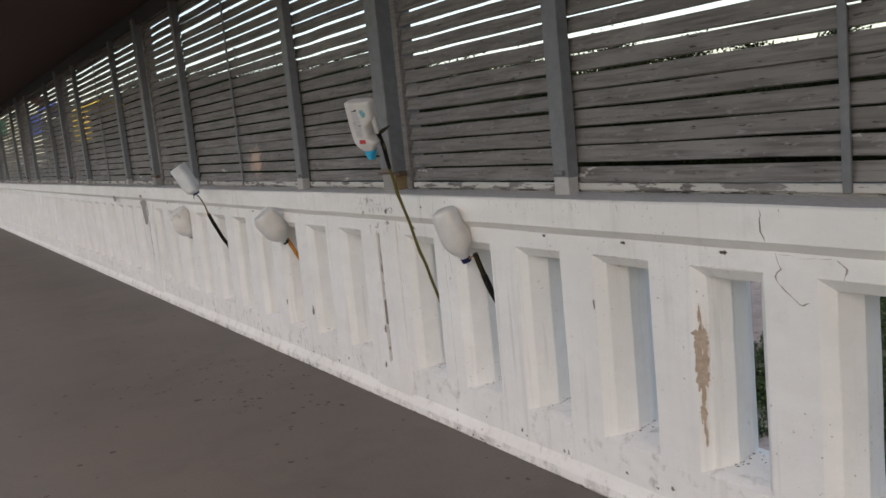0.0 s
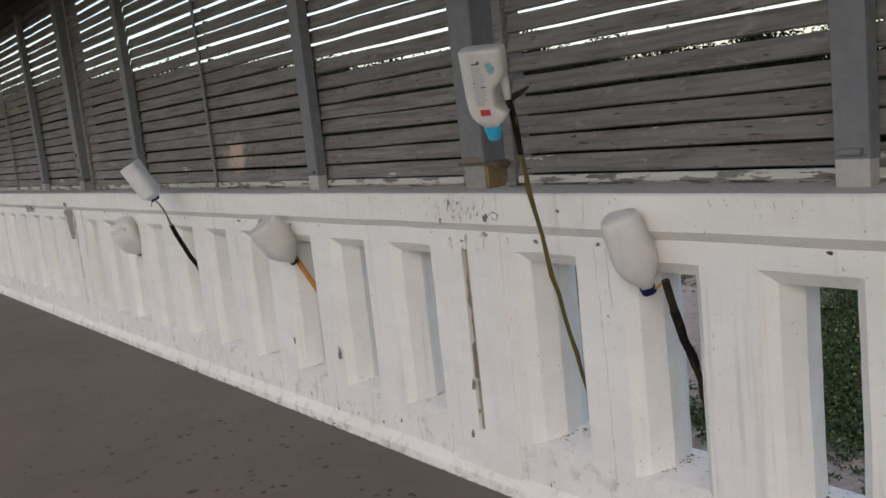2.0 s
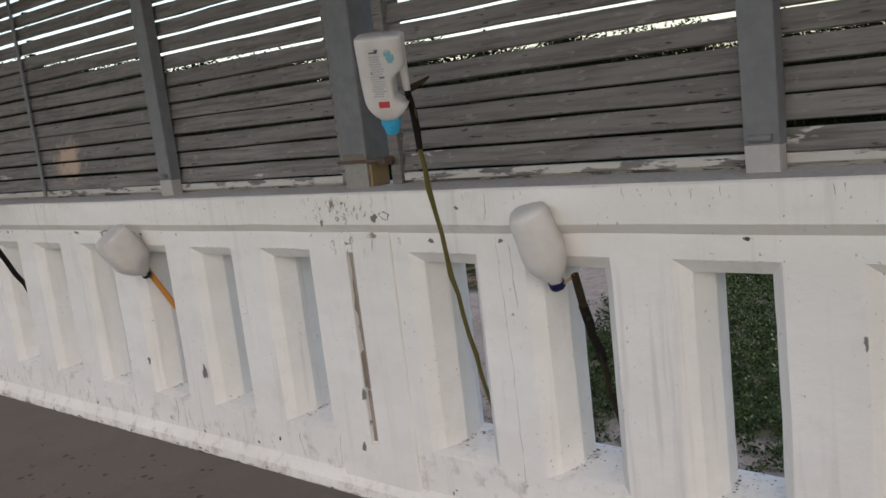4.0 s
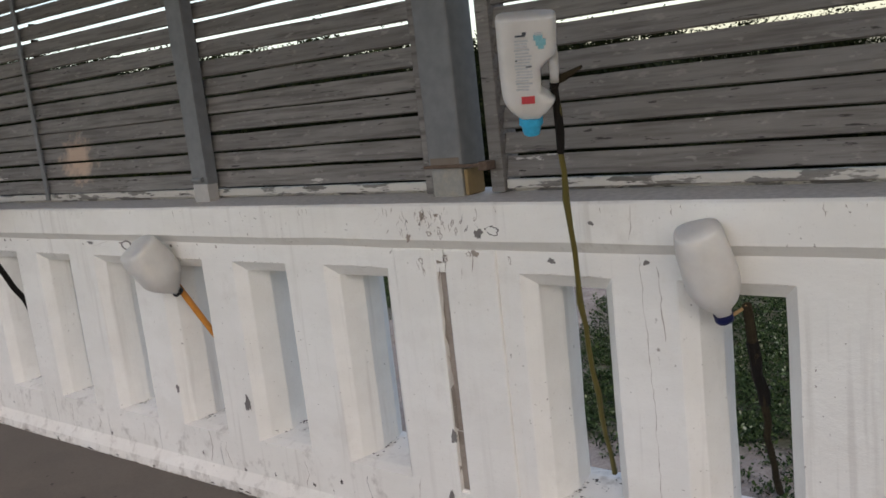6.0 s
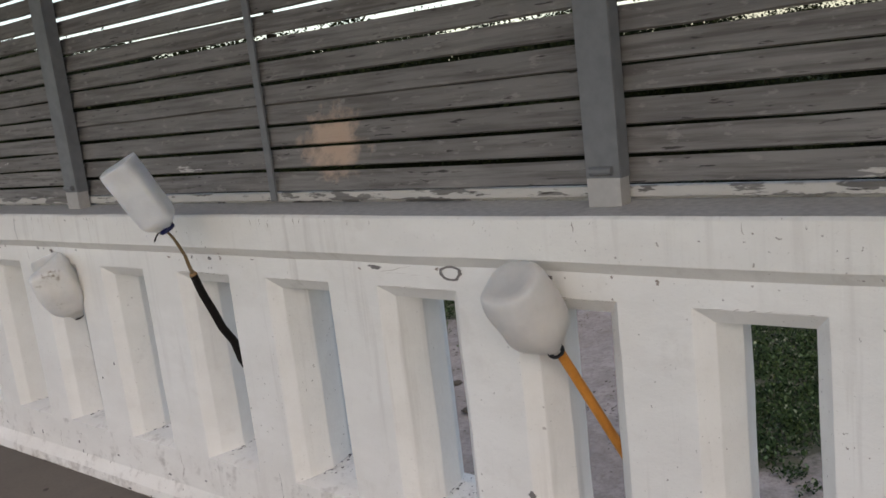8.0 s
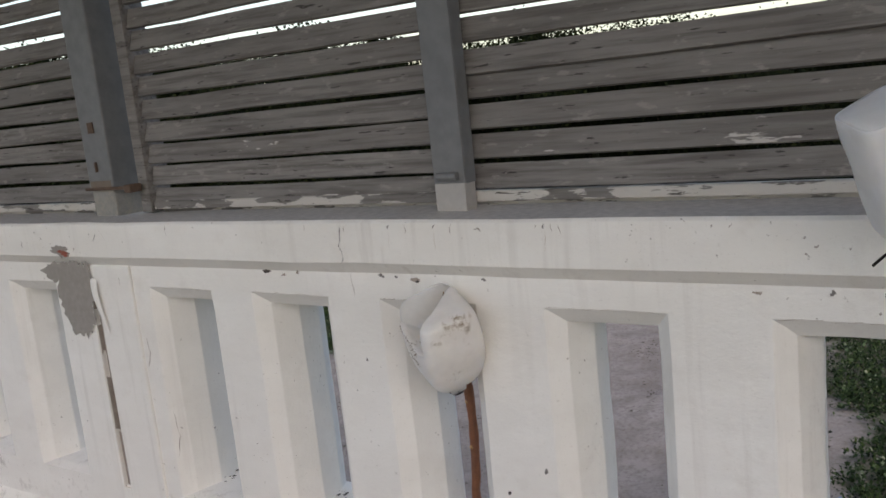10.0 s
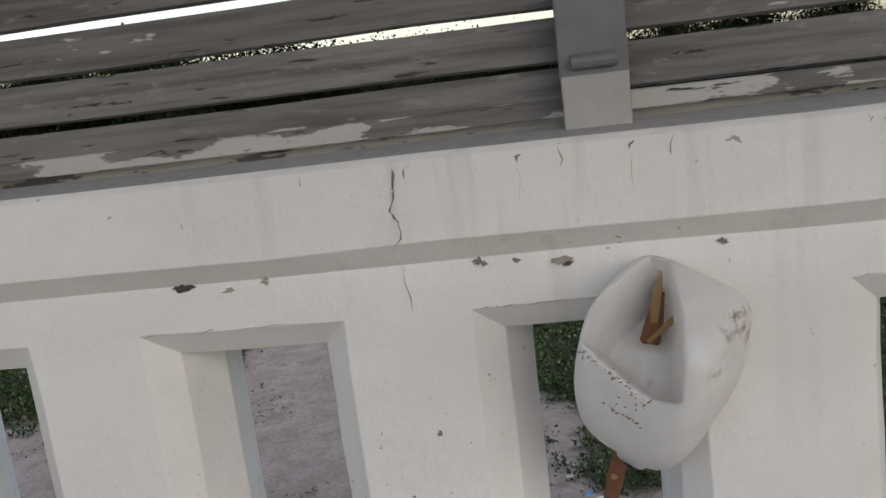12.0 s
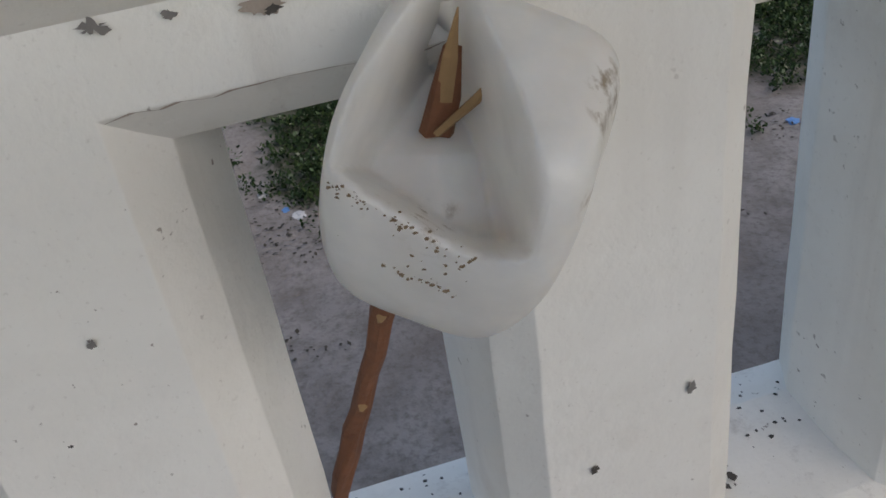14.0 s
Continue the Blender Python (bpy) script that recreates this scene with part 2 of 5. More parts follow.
LABEL = two_scale("printed_label_grey", (0.50, 0.52, 0.54), (0.62, 0.63, 0.64), 60, 300, 0.5, 0.05, 0.001)
LABEL_RED = two_scale("label_red", (0.55, 0.06, 0.07), (0.48, 0.05, 0.06), 60, 200, 0.5, 0.05, 0.001)
LABEL_TEAL = two_scale("label_teal", (0.16, 0.42, 0.48), (0.26, 0.50, 0.55), 60, 200, 0.5, 0.05, 0.001)
LABEL_INK = two_scale("label_ink", (0.05, 0.06, 0.08), (0.08, 0.09, 0.1), 60, 200, 0.5, 0.05, 0.001)
CAP_CYAN = two_scale("cyan_cap", (0.02, 0.36, 0.60), (0.03, 0.42, 0.66), 20, 100, 0.4, 0.05, 0.001)
CAP_NAVY = two_scale("navy_cap", (0.004, 0.008, 0.055), (0.006, 0.012, 0.075), 20, 100, 0.4, 0.05, 0.001)
CAP_BLACK = two_scale("black_cap", (0.012, 0.012, 0.014), (0.02, 0.02, 0.022), 20, 100, 0.5, 0.05, 0.001)
BAMBOO = two_scale("green_yellow_cane", (0.15, 0.118, 0.028), (0.07, 0.066, 0.02), 9, 70, 0.5, 0.2, 0.001)
TAPE = two_scale("black_tape", (0.010, 0.009, 0.008), (0.020, 0.016, 0.014), 40, 160, 0.75, 0.5, 0.003, gloss=0.12)
DARKBARK = two_scale("dark_bark", (0.028, 0.020, 0.014), (0.05, 0.042, 0.022), 30, 120, 0.85, 0.6, 0.003, gloss=0.1)
REDBARK = two_scale("red_brown_bark", (0.30, 0.125, 0.065), (0.11, 0.05, 0.032), 45, 150, 0.75, 0.6, 0.003)
DRYTWIG = two_scale("dry_twig", (0.16, 0.11, 0.06), (0.24, 0.17, 0.09), 40, 140, 0.8, 0.4, 0.002)
RAWWOOD = two_scale("split_raw_wood", (0.42, 0.265, 0.13), (0.25, 0.14, 0.07), 40, 140, 0.8, 0.4, 0.002)
ORANGE = two_scale("orange_painted_wood", (0.62, 0.24, 0.035), (0.52, 0.20, 0.04), 16, 80, 0.5, 0.15, 0.001)
GRASS = leaves("weed_leaves", (0.024, 0.044, 0.018), ((0.94, (0.085, 0.13, 0.07)), (0.995, (0.22, 0.24, 0.18))))
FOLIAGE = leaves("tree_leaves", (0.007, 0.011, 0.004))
SHRUB = leaves("shrub_leaves", (0.018, 0.028, 0.011))
TRUNK = two_scale("tree_bark", (0.12, 0.09, 0.07), (0.08, 0.065, 0.05), 3, 22, 0.9, 0.7, 0.02)
LITTER = two_scale("white_litter", (0.55, 0.55, 0.55), (0.44, 0.44, 0.45), 20, 90, 0.6)
LITTER_RED = two_scale("red_litter", (0.62, 0.16, 0.14), (0.70, 0.55, 0.52), 14, 60, 0.6)
LITTER_BLUE = two_scale("blue_litter", (0.10, 0.26, 0.55), (0.14, 0.3, 0.6), 20, 90, 0.6)

# ---- building helpers ----


def part(name, bm, mat, parent=None, label="", smooth=False):
    """Links a bmesh as one mesh object, under a thing or a part where a parent is given."""
    me = bpy.data.meshes.new(name)
    bm.normal_update()
    if smooth:
        for f in bm.faces:
            f.smooth = True
    bm.to_mesh(me)
    bm.free()
    for k in (mat if isinstance(mat, (list, tuple)) else [mat]):
        me.materials.append(k)
    ob = new(name, me)
    if parent:
        ob.parent = parent
    if label:
        tagged(ob, label)
    return ob


def thing(name, label, category, group="", kind="", at=(0, 0, 0)):
    e = new(name)
    e.empty_display_size = 0.1
    e.location = at
    return tagged(e, label, category, group, kind)


def add_box(bm, x0, x1, y0, y1, z0, z1, bev=0.0):
    vs = [bm.verts.new((x, y, z)) for x in (x0, x1) for y in (y0, y1) for z in (z0, z1)]
    fs = [bm.faces.new([vs[i] for i in q]) for q in ((0, 1, 3, 2), (4, 6, 7, 5), (0, 4, 5, 1), (2, 3, 7, 6), (0, 2, 6, 4), (1, 5, 7, 3))]
    if bev:
        es = list({e for f in fs for e in f.edges})
        bmesh.ops.bevel(bm, geom=es, offset=bev, segments=2, profile=0.5, affect="EDGES")
    return fs


def box(name, dims, mat, parent=None, bev=0.0, label=""):
    bm = bmesh.new()
    add_box(bm, *dims, bev=bev)
    return part(name, bm, mat, parent, label)


def tube(points, radii, sides=10, wobble=0.0, seed=0):
    """A stick: a closed tube along points, each with its own radius."""
    rnd = random.Random(seed)
    bm = bmesh.new()
    pts = [Vector(p) for p in points]
    rings = []
    for i, p in enumerate(pts):
        d = (pts[min(i + 1, len(pts) - 1)] - pts[max(i - 1, 0)]).normalized()
        a = d.orthogonal().normalized()
        if rings and abs(a.dot(last)) < 0.999:
            a = (last - d * last.dot(d)).normalized()
        last = a
        b2 = d.cross(a)
        rings.append([bm.verts.new(p + (a * math.cos(q) + b2 * math.sin(q)) * radii[i] * (1 + wobble * rnd.uniform(-1, 1))) for q in [2 * math.pi * s / sides for s in range(sides)]])
    for r0, r1 in zip(rings, rings[1:]):
        for s in range(sides):
            bm.faces.new((r0[s], r0[(s + 1) % sides], r1[(s + 1) % sides], r1[s]))
    bm.faces.new(rings[0][::-1])
    bm.faces.new(rings[-1])
    return bm


def along(a, b, n, bow=(0, 0, 0), jit=0.0, seed=0):
    """n + 1 points from a to b, bowed and slightly crooked."""
    rnd = random.Random(seed)
    a, b, w = Vector(a), Vector(b), Vector(bow)
    out = []
    for i in range(n + 1):
        t = i / n
        j = Vector([rnd.uniform(-jit, jit) for _ in range(3)]) if 0 < i < n else Vector()
        out.append(a.lerp(b, t) + w * 4 * t * (1 - t) + j)
    return out


def rough_shift(p):
    """The unevenness of hand-floated plaster, the same for all parts that meet."""
    v = noise.noise_vector(p * 5.0) * 0.0022 + noise.noise_vector(p * 19.0) * 0.0014
    return Vector((v.x * 0.5, v.y * 1.3, v.z * 1.3))


def patchwork(bm, a, b, c, d, nu, nv):
    """A quad a b c d split nu by nv, with plaster unevenness."""
    a, b, c, d = Vector(a), Vector(b), Vector(c), Vector(d)
    grid = []
    for j in range(nv + 1):
        row = []
        for i in range(nu + 1):
            u, v = i / nu, j / nv
            p = a.lerp(b, u).lerp(d.lerp(c, u), v)
            row.append(bm.verts.new(p + rough_shift(p)))
        grid.append(row)
    for j in range(nv):
        for i in range(nu):
            bm.faces.new((grid[j][i], grid[j][i + 1], grid[j + 1][i + 1], grid[j + 1][i]))


# ---- plan ----
FACE = 1.85            # inner face of the parapet
BACK = 2.10
FLOOR_Z = 0.03
BAY = 4.525
STEP = 0.426           # opening to opening
OPEN_W = 0.26
FIRST = 4.152          # far edge of the first opening past the post of bay 0
SILL, HEAD = 0.230, 0.868
BEAM_TOP, COPE_TOP = 0.93, 1.056
BAYS = range(-2, 6)
Y0, Y1 = FIRST - OPEN_W + BAYS[0] * BAY - 0.25, FIRST - OPEN_W + (BAYS[-1] + 1) * BAY - 0.2
GROUND_Z = -2.0
BACK_SILL = 0.240
# openings that stand a little off the even step
SHIFTED = {(0, 0): 4.155, (0, 1): 4.583, (0, 2): 5.004, (0, 3): 5.427, (0, 4): 5.862, (0, 5): 6.288, (0, 6): 6.735, (0, 7): 7.157, (0, 8): 7.570, (0, 9): 7.976,
           (-1, 9): 3.452, (-1, 8): 3.030, (-1, 7): 2.606, (-1, 6): 2.176, (-1, 5): 1.752}

# depth planes of an opening: x, side insets (near, far), sill, head
PLANES = [(FACE, 0.0, 0.0, SILL, HEAD), (1.880, 0.032, 0.036, 0.241, 0.834), (1.95, 0.040, 0.064, 0.246, 0.822),
          (2.035, 0.042, 0.052, 0.254, 0.820), (BACK, 0.010, 0.012, BACK_SILL, 0.85)]



def ring(tl, plane):
    x, near, far, z0, z1 = plane
    y0, y1 = tl - OPEN_W + near, tl - far
    return Vector((x, y0, z0)), Vector((x, y1, z0)), Vector((x, y1, z1)), Vector((x, y0, z1))


# ---- floor, ceiling, far side ----
floor_ob = box("floor", (-3.2, FACE + 0.02, Y0, Y1, FLOOR_Z - 0.18, FLOOR_Z), FLOOR)
tagged(floor_ob, "brown-grey floated concrete floor with dark specks", "floor", kind="structure")
ceil_ob = box("ceiling", (-0.35, 2.25, Y0 - 1, Y1 + 1, 2.62, 2.72), ROOF)
tagged(ceil_ob, "dark red-brown roof boards", "ceiling", kind="structure")
header = box("trim_header", (1.96, 2.12, Y0, Y1, 2.50, 2.617), TIMBER)
tagged(header, "dark timber header above the slats", "beam", kind="structure")
# unseen wall, added to keep low western light off the parapet's foot
west_block = box("light_block_west", (-3.4, -3.204, Y0, Y1, GROUND_Z - 0.3, 1.15), WHITE)
tagged(west_block, "unseen low white wall opposite, added to block low light", "wall", kind="structure")
for nm, ya, yb in (("wall_south", Y0 - 0.2, Y0 - 0.004), ("wall_north", Y1 + 0.004, Y1 + 0.2)):
    tagged(box(nm, (-0.35, BACK, ya, yb, FLOOR_Z - 0.18, 2.617), WHITE), "plain white end wall", "wall", kind="structure")
tagged(box("wall_below", (FACE + 0.024, BACK - 0.01, Y0, Y1, GROUND_Z - 0.3, -0.004), CEMENT), "cement wall under the parapet", "wall", kind="structure")

# ---- pierced parapet ----
parapet = thing("wall_parapet", "white painted pierced concrete parapet, chipped and cracked", "parapet", kind="structure")


def facing(bm):
    bmesh.ops.remove_doubles(bm, verts=bm.verts, dist=0.0004)
    bmesh.ops.recalc_face_normals(bm, faces=bm.faces)


for k in BAYS:
    tls = [SHIFTED.get((k, i), FIRST + k * BAY + i * STEP) for i in range(10)]
    start, end = tls[0] - OPEN_W, tls[9]
    nxt = SHIFTED.get((k + 1, 0), FIRST + (k + 1) * BAY) - OPEN_W
    cols = [(tls[i], tls[i + 1] - OPEN_W) for i in range(9)] + [(end, nxt)]
    beam, base = bmesh.new(), bmesh.new()
    spans = []
    for i in range(10):
        spans += [(tls[i] - OPEN_W, tls[i], 2), (*cols[i], 2)]
    for ya, yb, nu in spans:
        patchwork(beam, (FACE, ya, HEAD), (FACE, yb, HEAD), (FACE, yb, BEAM_TOP), (FACE, ya, BEAM_TOP), nu, 1)
        patchwork(beam, (BACK, yb, HEAD - 0.018), (BACK, ya, HEAD - 0.018), (BACK, ya, BEAM_TOP), (BACK, yb, BEAM_TOP), nu, 1)
        patchwork(base, (FACE, ya, 0.10), (FACE, yb, 0.10), (FACE, yb, SILL), (FACE, ya, SILL), nu, 1)
        patchwork(base, (FACE - 0.032, ya, FLOOR_Z - 0.01), (FACE - 0.032, yb, FLOOR_Z - 0.01), (FACE - 0.026, yb, 0.062), (FACE - 0.026, ya, 0.062), nu, 1)
        patchwork(base, (FACE - 0.026, ya, 0.062), (FACE - 0.026, yb, 0.062), (FACE, yb, 0.10), (FACE, ya, 0.10), nu, 1)
        patchwork(base, (BACK, yb, FLOOR_Z - 0.02), (BACK, ya, FLOOR_Z - 0.02), (BACK, ya, BACK_SILL), (BACK, yb, BACK_SILL), nu, 1)
    for tl in tls:
        rings = [ring(tl, p) for p in PLANES]
        for r0, r1 in zip(rings, rings[1:]):
            patchwork(beam, r0[3], r0[2], r1[2], r1[3], 2, 2)
            patchwork(base, r0[1], r0[0], r1[0], r1[1], 2, 2)
    facing(beam)
    facing(base)
    part("top_beam", beam, WHITE, parapet)
    for f in base.faces:
        f.material_index = 1 if f.calc_center_median().z < 0.08 else 2
    part("sill_course", base, [WHITE, WHITE_DIRTY, WHITE_WORN], parapet)
    for i, (ya, yb) in enumerate(cols):
        bm = bmesh.new()
        ra, rb = [ring(ya, p) for p in PLANES], [ring(yb + OPEN_W, p) for p in PLANES]
        j = FIRST + k * BAY - 0.457 + BAY
        for fa, fb in ((ya, yb),) if i < 9 else ((ya, j - 0.0145), (j + 0.0165, yb)):
            patchwork(bm, (FACE, fa, SILL), (FACE, fb, SILL), (FACE, fb, HEAD), (FACE, fa, HEAD), 2, 9)
        patchwork(bm, (BACK, yb, BACK_SILL), (BACK, ya, BACK_SILL), (BACK, ya, 0.85), (BACK, yb, 0.85), 2, 9)
        for r0, r1 in zip(ra, ra[1:]):
            patchwork(bm, r0[1], r1[1], r1[2], r0[2], 2, 9)
        for r0, r1 in zip(rb, rb[1:]):
            patchwork(bm, r1[0], r0[0], r0[3], r1[3], 2, 9)
        facing(bm)
        if i < 9:
            part("baluster", bm, WHITE, parapet)
        else:
            pier = part("pier", bm, WHITE, parapet)
            # raised pilaster strips either side of a raw joint
            for a, b in ((j - 0.18, j - 0.014), (j + 0.016, j + 0.165)):
                pb = bmesh.new()
                add_box(pb, FACE - 0.009, FACE + 0.02, a, b, 0.075, 0.9275, bev=0.004)
                part("pilaster_strip", pb, WHITE, parapet)
            pb = bmesh.new()
            add_box(pb, FACE - 0.0085, FACE + 0.02, j - 0.0145, j + 0.0165, 0.865, 0.927)
            add_box(pb, FACE - 0.0085, FACE + 0.02, j - 0.0145, j + 0.0165, 0.075, 0.222)
            part("joint_cap", pb, WHITE, parapet)
            jb = bmesh.new()
            for z0, z1, dx in ((0.222, 0.40, 0.006), (0.40, 0.57, 0.012), (0.57, 0.866, 0.009)):
                patchwork(jb, (FACE + dx, j - 0.0145, z0), (FACE + dx, j + 0.0165, z0), (FACE + dx, j + 0.0165, z1), (FACE + dx, j - 0.0145, z1), 3, 8)
                patchwork(jb, (FACE - 0.004, j - 0.0145, z0), (FACE + dx, j - 0.0145, z0), (FACE + dx, j - 0.0145, z1), (FACE - 0.004, j - 0.0145, z1), 1, 8)
                patchwork(jb, (FACE + dx, j + 0.0165, z0), (FACE - 0.004, j + 0.0165, z0), (FACE - 0.004, j + 0.0165, z1), (FACE + dx, j + 0.0165, z1), 1, 8)
            part("raw_joint", jb, JOINT, parapet, "raw cement joint strip")
    # coping: a profile drawn along the bay
    prof = [(FACE, BEAM_TOP - 0.002), (FACE - 0.030, 0.957), (FACE - 0.030, COPE_TOP - 0.007), (FACE - 0.023, COPE_TOP), (BACK + 0.02, COPE_TOP), (BACK + 0.02, BEAM_TOP), (BACK, BEAM_TOP - 0.002)]
    cb = bmesh.new()
    n = 22
    for (xa, za), (xb, zb) in zip(prof, prof[1:]):
        for s in range(n):
            ya, yb = start + (nxt - start) * s / n, start + (nxt - start) * (s + 1) / n
            patchwork(cb, (xa, ya, za), (xa, yb, za), (xb, yb, zb), (xb, ya, zb), 1, 1)
    facing(cb)
    for f in cb.faces:
        if abs(f.normal.z) > 0.9 and f.calc_center_median().z > 1.0:
            f.material_index = 1
    part("coping", cb, [WHITE, DUST], parapet)

# ---- steel posts and louvre panels ----
PITCH, SLAT0 = 0.0645, 1.10
SLAT_X, RUN, RISE = 1.987, 0.018, 0.0528
LEVELS = 22
MAIN = {k: 3.714 + k * BAY for k in range(-2, 7)}
MAIN[1] = 8.228


def main_post(y):
    p = thing("steel_post", "square grey-painted steel post with rusty foot on the parapet", "post", "main posts of the screen", at=(1.992, y, COPE_TOP))
    def put(name, dims, mat, bev=0.0, label=""):
        bm = bmesh.new()
        add_box(bm, *dims, bev=bev)
        return part(name, bm, mat, p, label)
    h = 0.0575
    put("shaft", (-h, h, -h, h, 0.082, 1.50), STEEL, 0.006)
    put("foot", (-h + 0.004, h - 0.012, -h + 0.006, h - 0.004, -0.004, 0.085), FOOT_GREY, 0.004, "worn blue-grey foot of the post with rust spots")
    put("strap", (-h - 0.009, -h + 0.001, -h - 0.075, h + 0.012, 0.080, 0.089), RUST, 0.002, "rusty flat strap")
    put("rust_stain", (-h - 0.0012, -h + 0.01, -h + 0.008, h - 0.008, 0.086, 0.108), RUSTPAINT, 0.001, "rust-stained paint above the strap")
    put("strap_end", (-h - 0.012, -h + 0.03, -h - 0.09, -h - 0.06, 0.07, 0.094), RUST, 0.003)
    return p


first_post = main_post(MAIN[-2])
for k in range(-1, 7):
    post = copy_thing(first_post, pose(1.992, MAIN[k], COPE_TOP))
    if k == 1:
        box("rusty_plate", (-0.064, -0.0585, -0.012, 0.012, 0.25, 0.282), RUST, post, 0.001, "small rusty plate")
        box("hook", (-0.066, -0.0585, 0.0, 0.006, 0.135, 0.165), RUST, post, 0.001, "small rusty hook")
    if k == 0:
        box("ochre_fill", (-0.05, 0.03, -0.066, -0.0545, 0.002, 0.074), OCHRE, post, 0.003, "ochre filler beside the foot")


def sub_post(y):
    p = thing("channel_post", "narrow grey-painted steel channel post with whitened foot", "post", "narrow posts of the screen", at=(1.936, y, COPE_TOP))
    bm = bmesh.new()
    add_box(bm, 0, 0.006, -0.041, 0.041, 0.06, 1.445, 0.002)
    add_box(bm, 0.006, 0.046, -0.041, -0.036, 0.06, 1.445)
    add_box(bm, 0.006, 0.046, 0.036, 0.041, 0.06, 1.445)
    part("channel", bm, STEEL, p)
    bm = bmesh.new()
    add_box(bm, -0.001, 0.044, -0.040, 0.040, -0.003, 0.062, 0.002)
    part("foot", bm, STEEL_FOOT, p, "whitened foot of the channel")
    bm = tube([(-0.007, -0.026, 0.078), (-0.007, 0.026, 0.078)], [0.009, 0.009], 10)
    part("pin", bm, STEEL, p)
    return p


SUBS = {k: (MAIN[k] + 1.088, MAIN[k] + 3.262) for k in range(-2, 6)}
SUBS[-1] = (MAIN[-1] + 1.088, 2.408)
SUBS[0] = (4.799, 6.988)
first_sub = sub_post(SUBS[-2][0])
for k in range(-2, 6):
    for i, y in enumerate(SUBS[k]):
        if (k, i) != (-2, 0):
            copy_thing(first_sub, pose(1.936, y, COPE_TOP))


def slat_mesh(name, mat, seed):
    """A board one metre long, slightly warped; the inner edge is the low one."""
    rnd = random.Random(seed)
    bm = bmesh.new()
    up = Vector((RUN, 0, RISE)).normalized()
    out = Vector((-up.z, 0, up.x)) * 0.011
    rings = []
    for i in range(6):
        y = i / 5
        w = rnd.uniform(-0.003, 0.003) if 0 < i < 5 else 0
        a = Vector((rnd.uniform(-0.001, 0.001), y, w))
        b = Vector((RUN, y, RISE + w * 0.5 + rnd.uniform(-0.0015, 0.0015)))
        rings.append([bm.verts.new(q) for q in (a, b, b - out, a - out)])
    for r0, r1 in zip(rings, rings[1:]):
        for s in range(4):
            bm.faces.new((r0[s], r0[(s + 1) % 4], r1[(s + 1) % 4], r1[s]))
    bm.faces.new(rings[0][::-1])
    bm.faces.new(rings[-1])
    bm.normal_update()
    me = bpy.data.meshes.new(name)
    bm.to_mesh(me)
    bm.free()
    me.materials.append(mat)
    return me


SLATS = [slat_mesh("slat", WOOD, s) for s in range(6)]
SLATS_LOW = [slat_mesh("slat", WOOD_LOW, 20 + s) for s in range(4)]
rnd = random.Random(11)


def louvre_panel(ya, yb, stile_a, stile_b, raised=0.0):
    p = thing("louvre_panel", "panel of weathered grey-brown wooden louvre slats above the parapet", "louvre", "louvre panels of the screen", at=(SLAT_X, ya, COPE_TOP))
    sa, sb = (0.042 if stile_a else 0.0), (0.042 if stile_b else 0.0)
    length = yb - ya
    for lv in range(-1 if raised else 0, LEVELS):
        me = rnd.choice(SLATS_LOW if lv < 2 else SLATS)
        o = new("slat", me)
        o.parent = p
        o.location = (rnd.uniform(-0.0015, 0.0015), sa + 0.002, SLAT0 - COPE_TOP + raised + lv * PITCH + rnd.uniform(-0.003, 0.003))
        o.scale = (1, length - sa - sb - 0.004, 1)
        o.rotation_euler = (rnd.uniform(-0.002, 0.002), rnd.uniform(-0.05, 0.03), 0)
    bm = bmesh.new()
    add_box(bm, -0.002, 0.02, sa + 0.002, length - sb - 0.002, 0.012, 0.036, 0.002)
    add_box(bm, 0.035, 0.06, sa + 0.002, length - sb - 0.002, -0.002, 0.03)
    part("bottom_rail", bm, WOOD_RAIL, p, "flaking white bottom rail")
    if stile_a:
        box("stile", (-0.012, 0.07, 0.0, sa, 0.004, 1.45), WOOD, p, 0.003)
    if stile_b:
        box("stile", (-0.012, 0.07, length - sb, length, 0.004, 1.45), WOOD, p, 0.003)
    return p


for k in range(-2, 6):
    m0, m1 = MAIN[k] + 0.0575 + 0.008, MAIN[k + 1] - 0.0575 - 0.062
    s0, s1 = SUBS[k]
    louvre_panel(m0, s0 - 0.002, True, False)
    louvre_panel(s0 + 0.002, s1 - 0.002, False, False)
    louvre_panel(s1 + 0.002, m1, False, True, 0.038 if k == 0 else 0.0)
    bar = thing("slat_brace", "thin grey steel flat bar bracing the slats", "brace", "slat braces of the screen", at=(SLAT_X, (s0 + s1) / 2 + (0.025 if k == 0 else -0.02), COPE_TOP))
    box("flat_bar", (-0.012, -0.004, -0.013, 0.013, 0.012, 1.445), STEEL, bar, 0.002)
    for lv in range(7, LEVELS):
        z = SLAT0 - COPE_TOP + lv * PITCH - 0.012
        box("spacer", (0.03, 0.055, -0.045, -0.028, z - 0.012, z + 0.012), DARKBARK, bar)

# ---- marks on the parapet: chips, cracks, bare patches ----


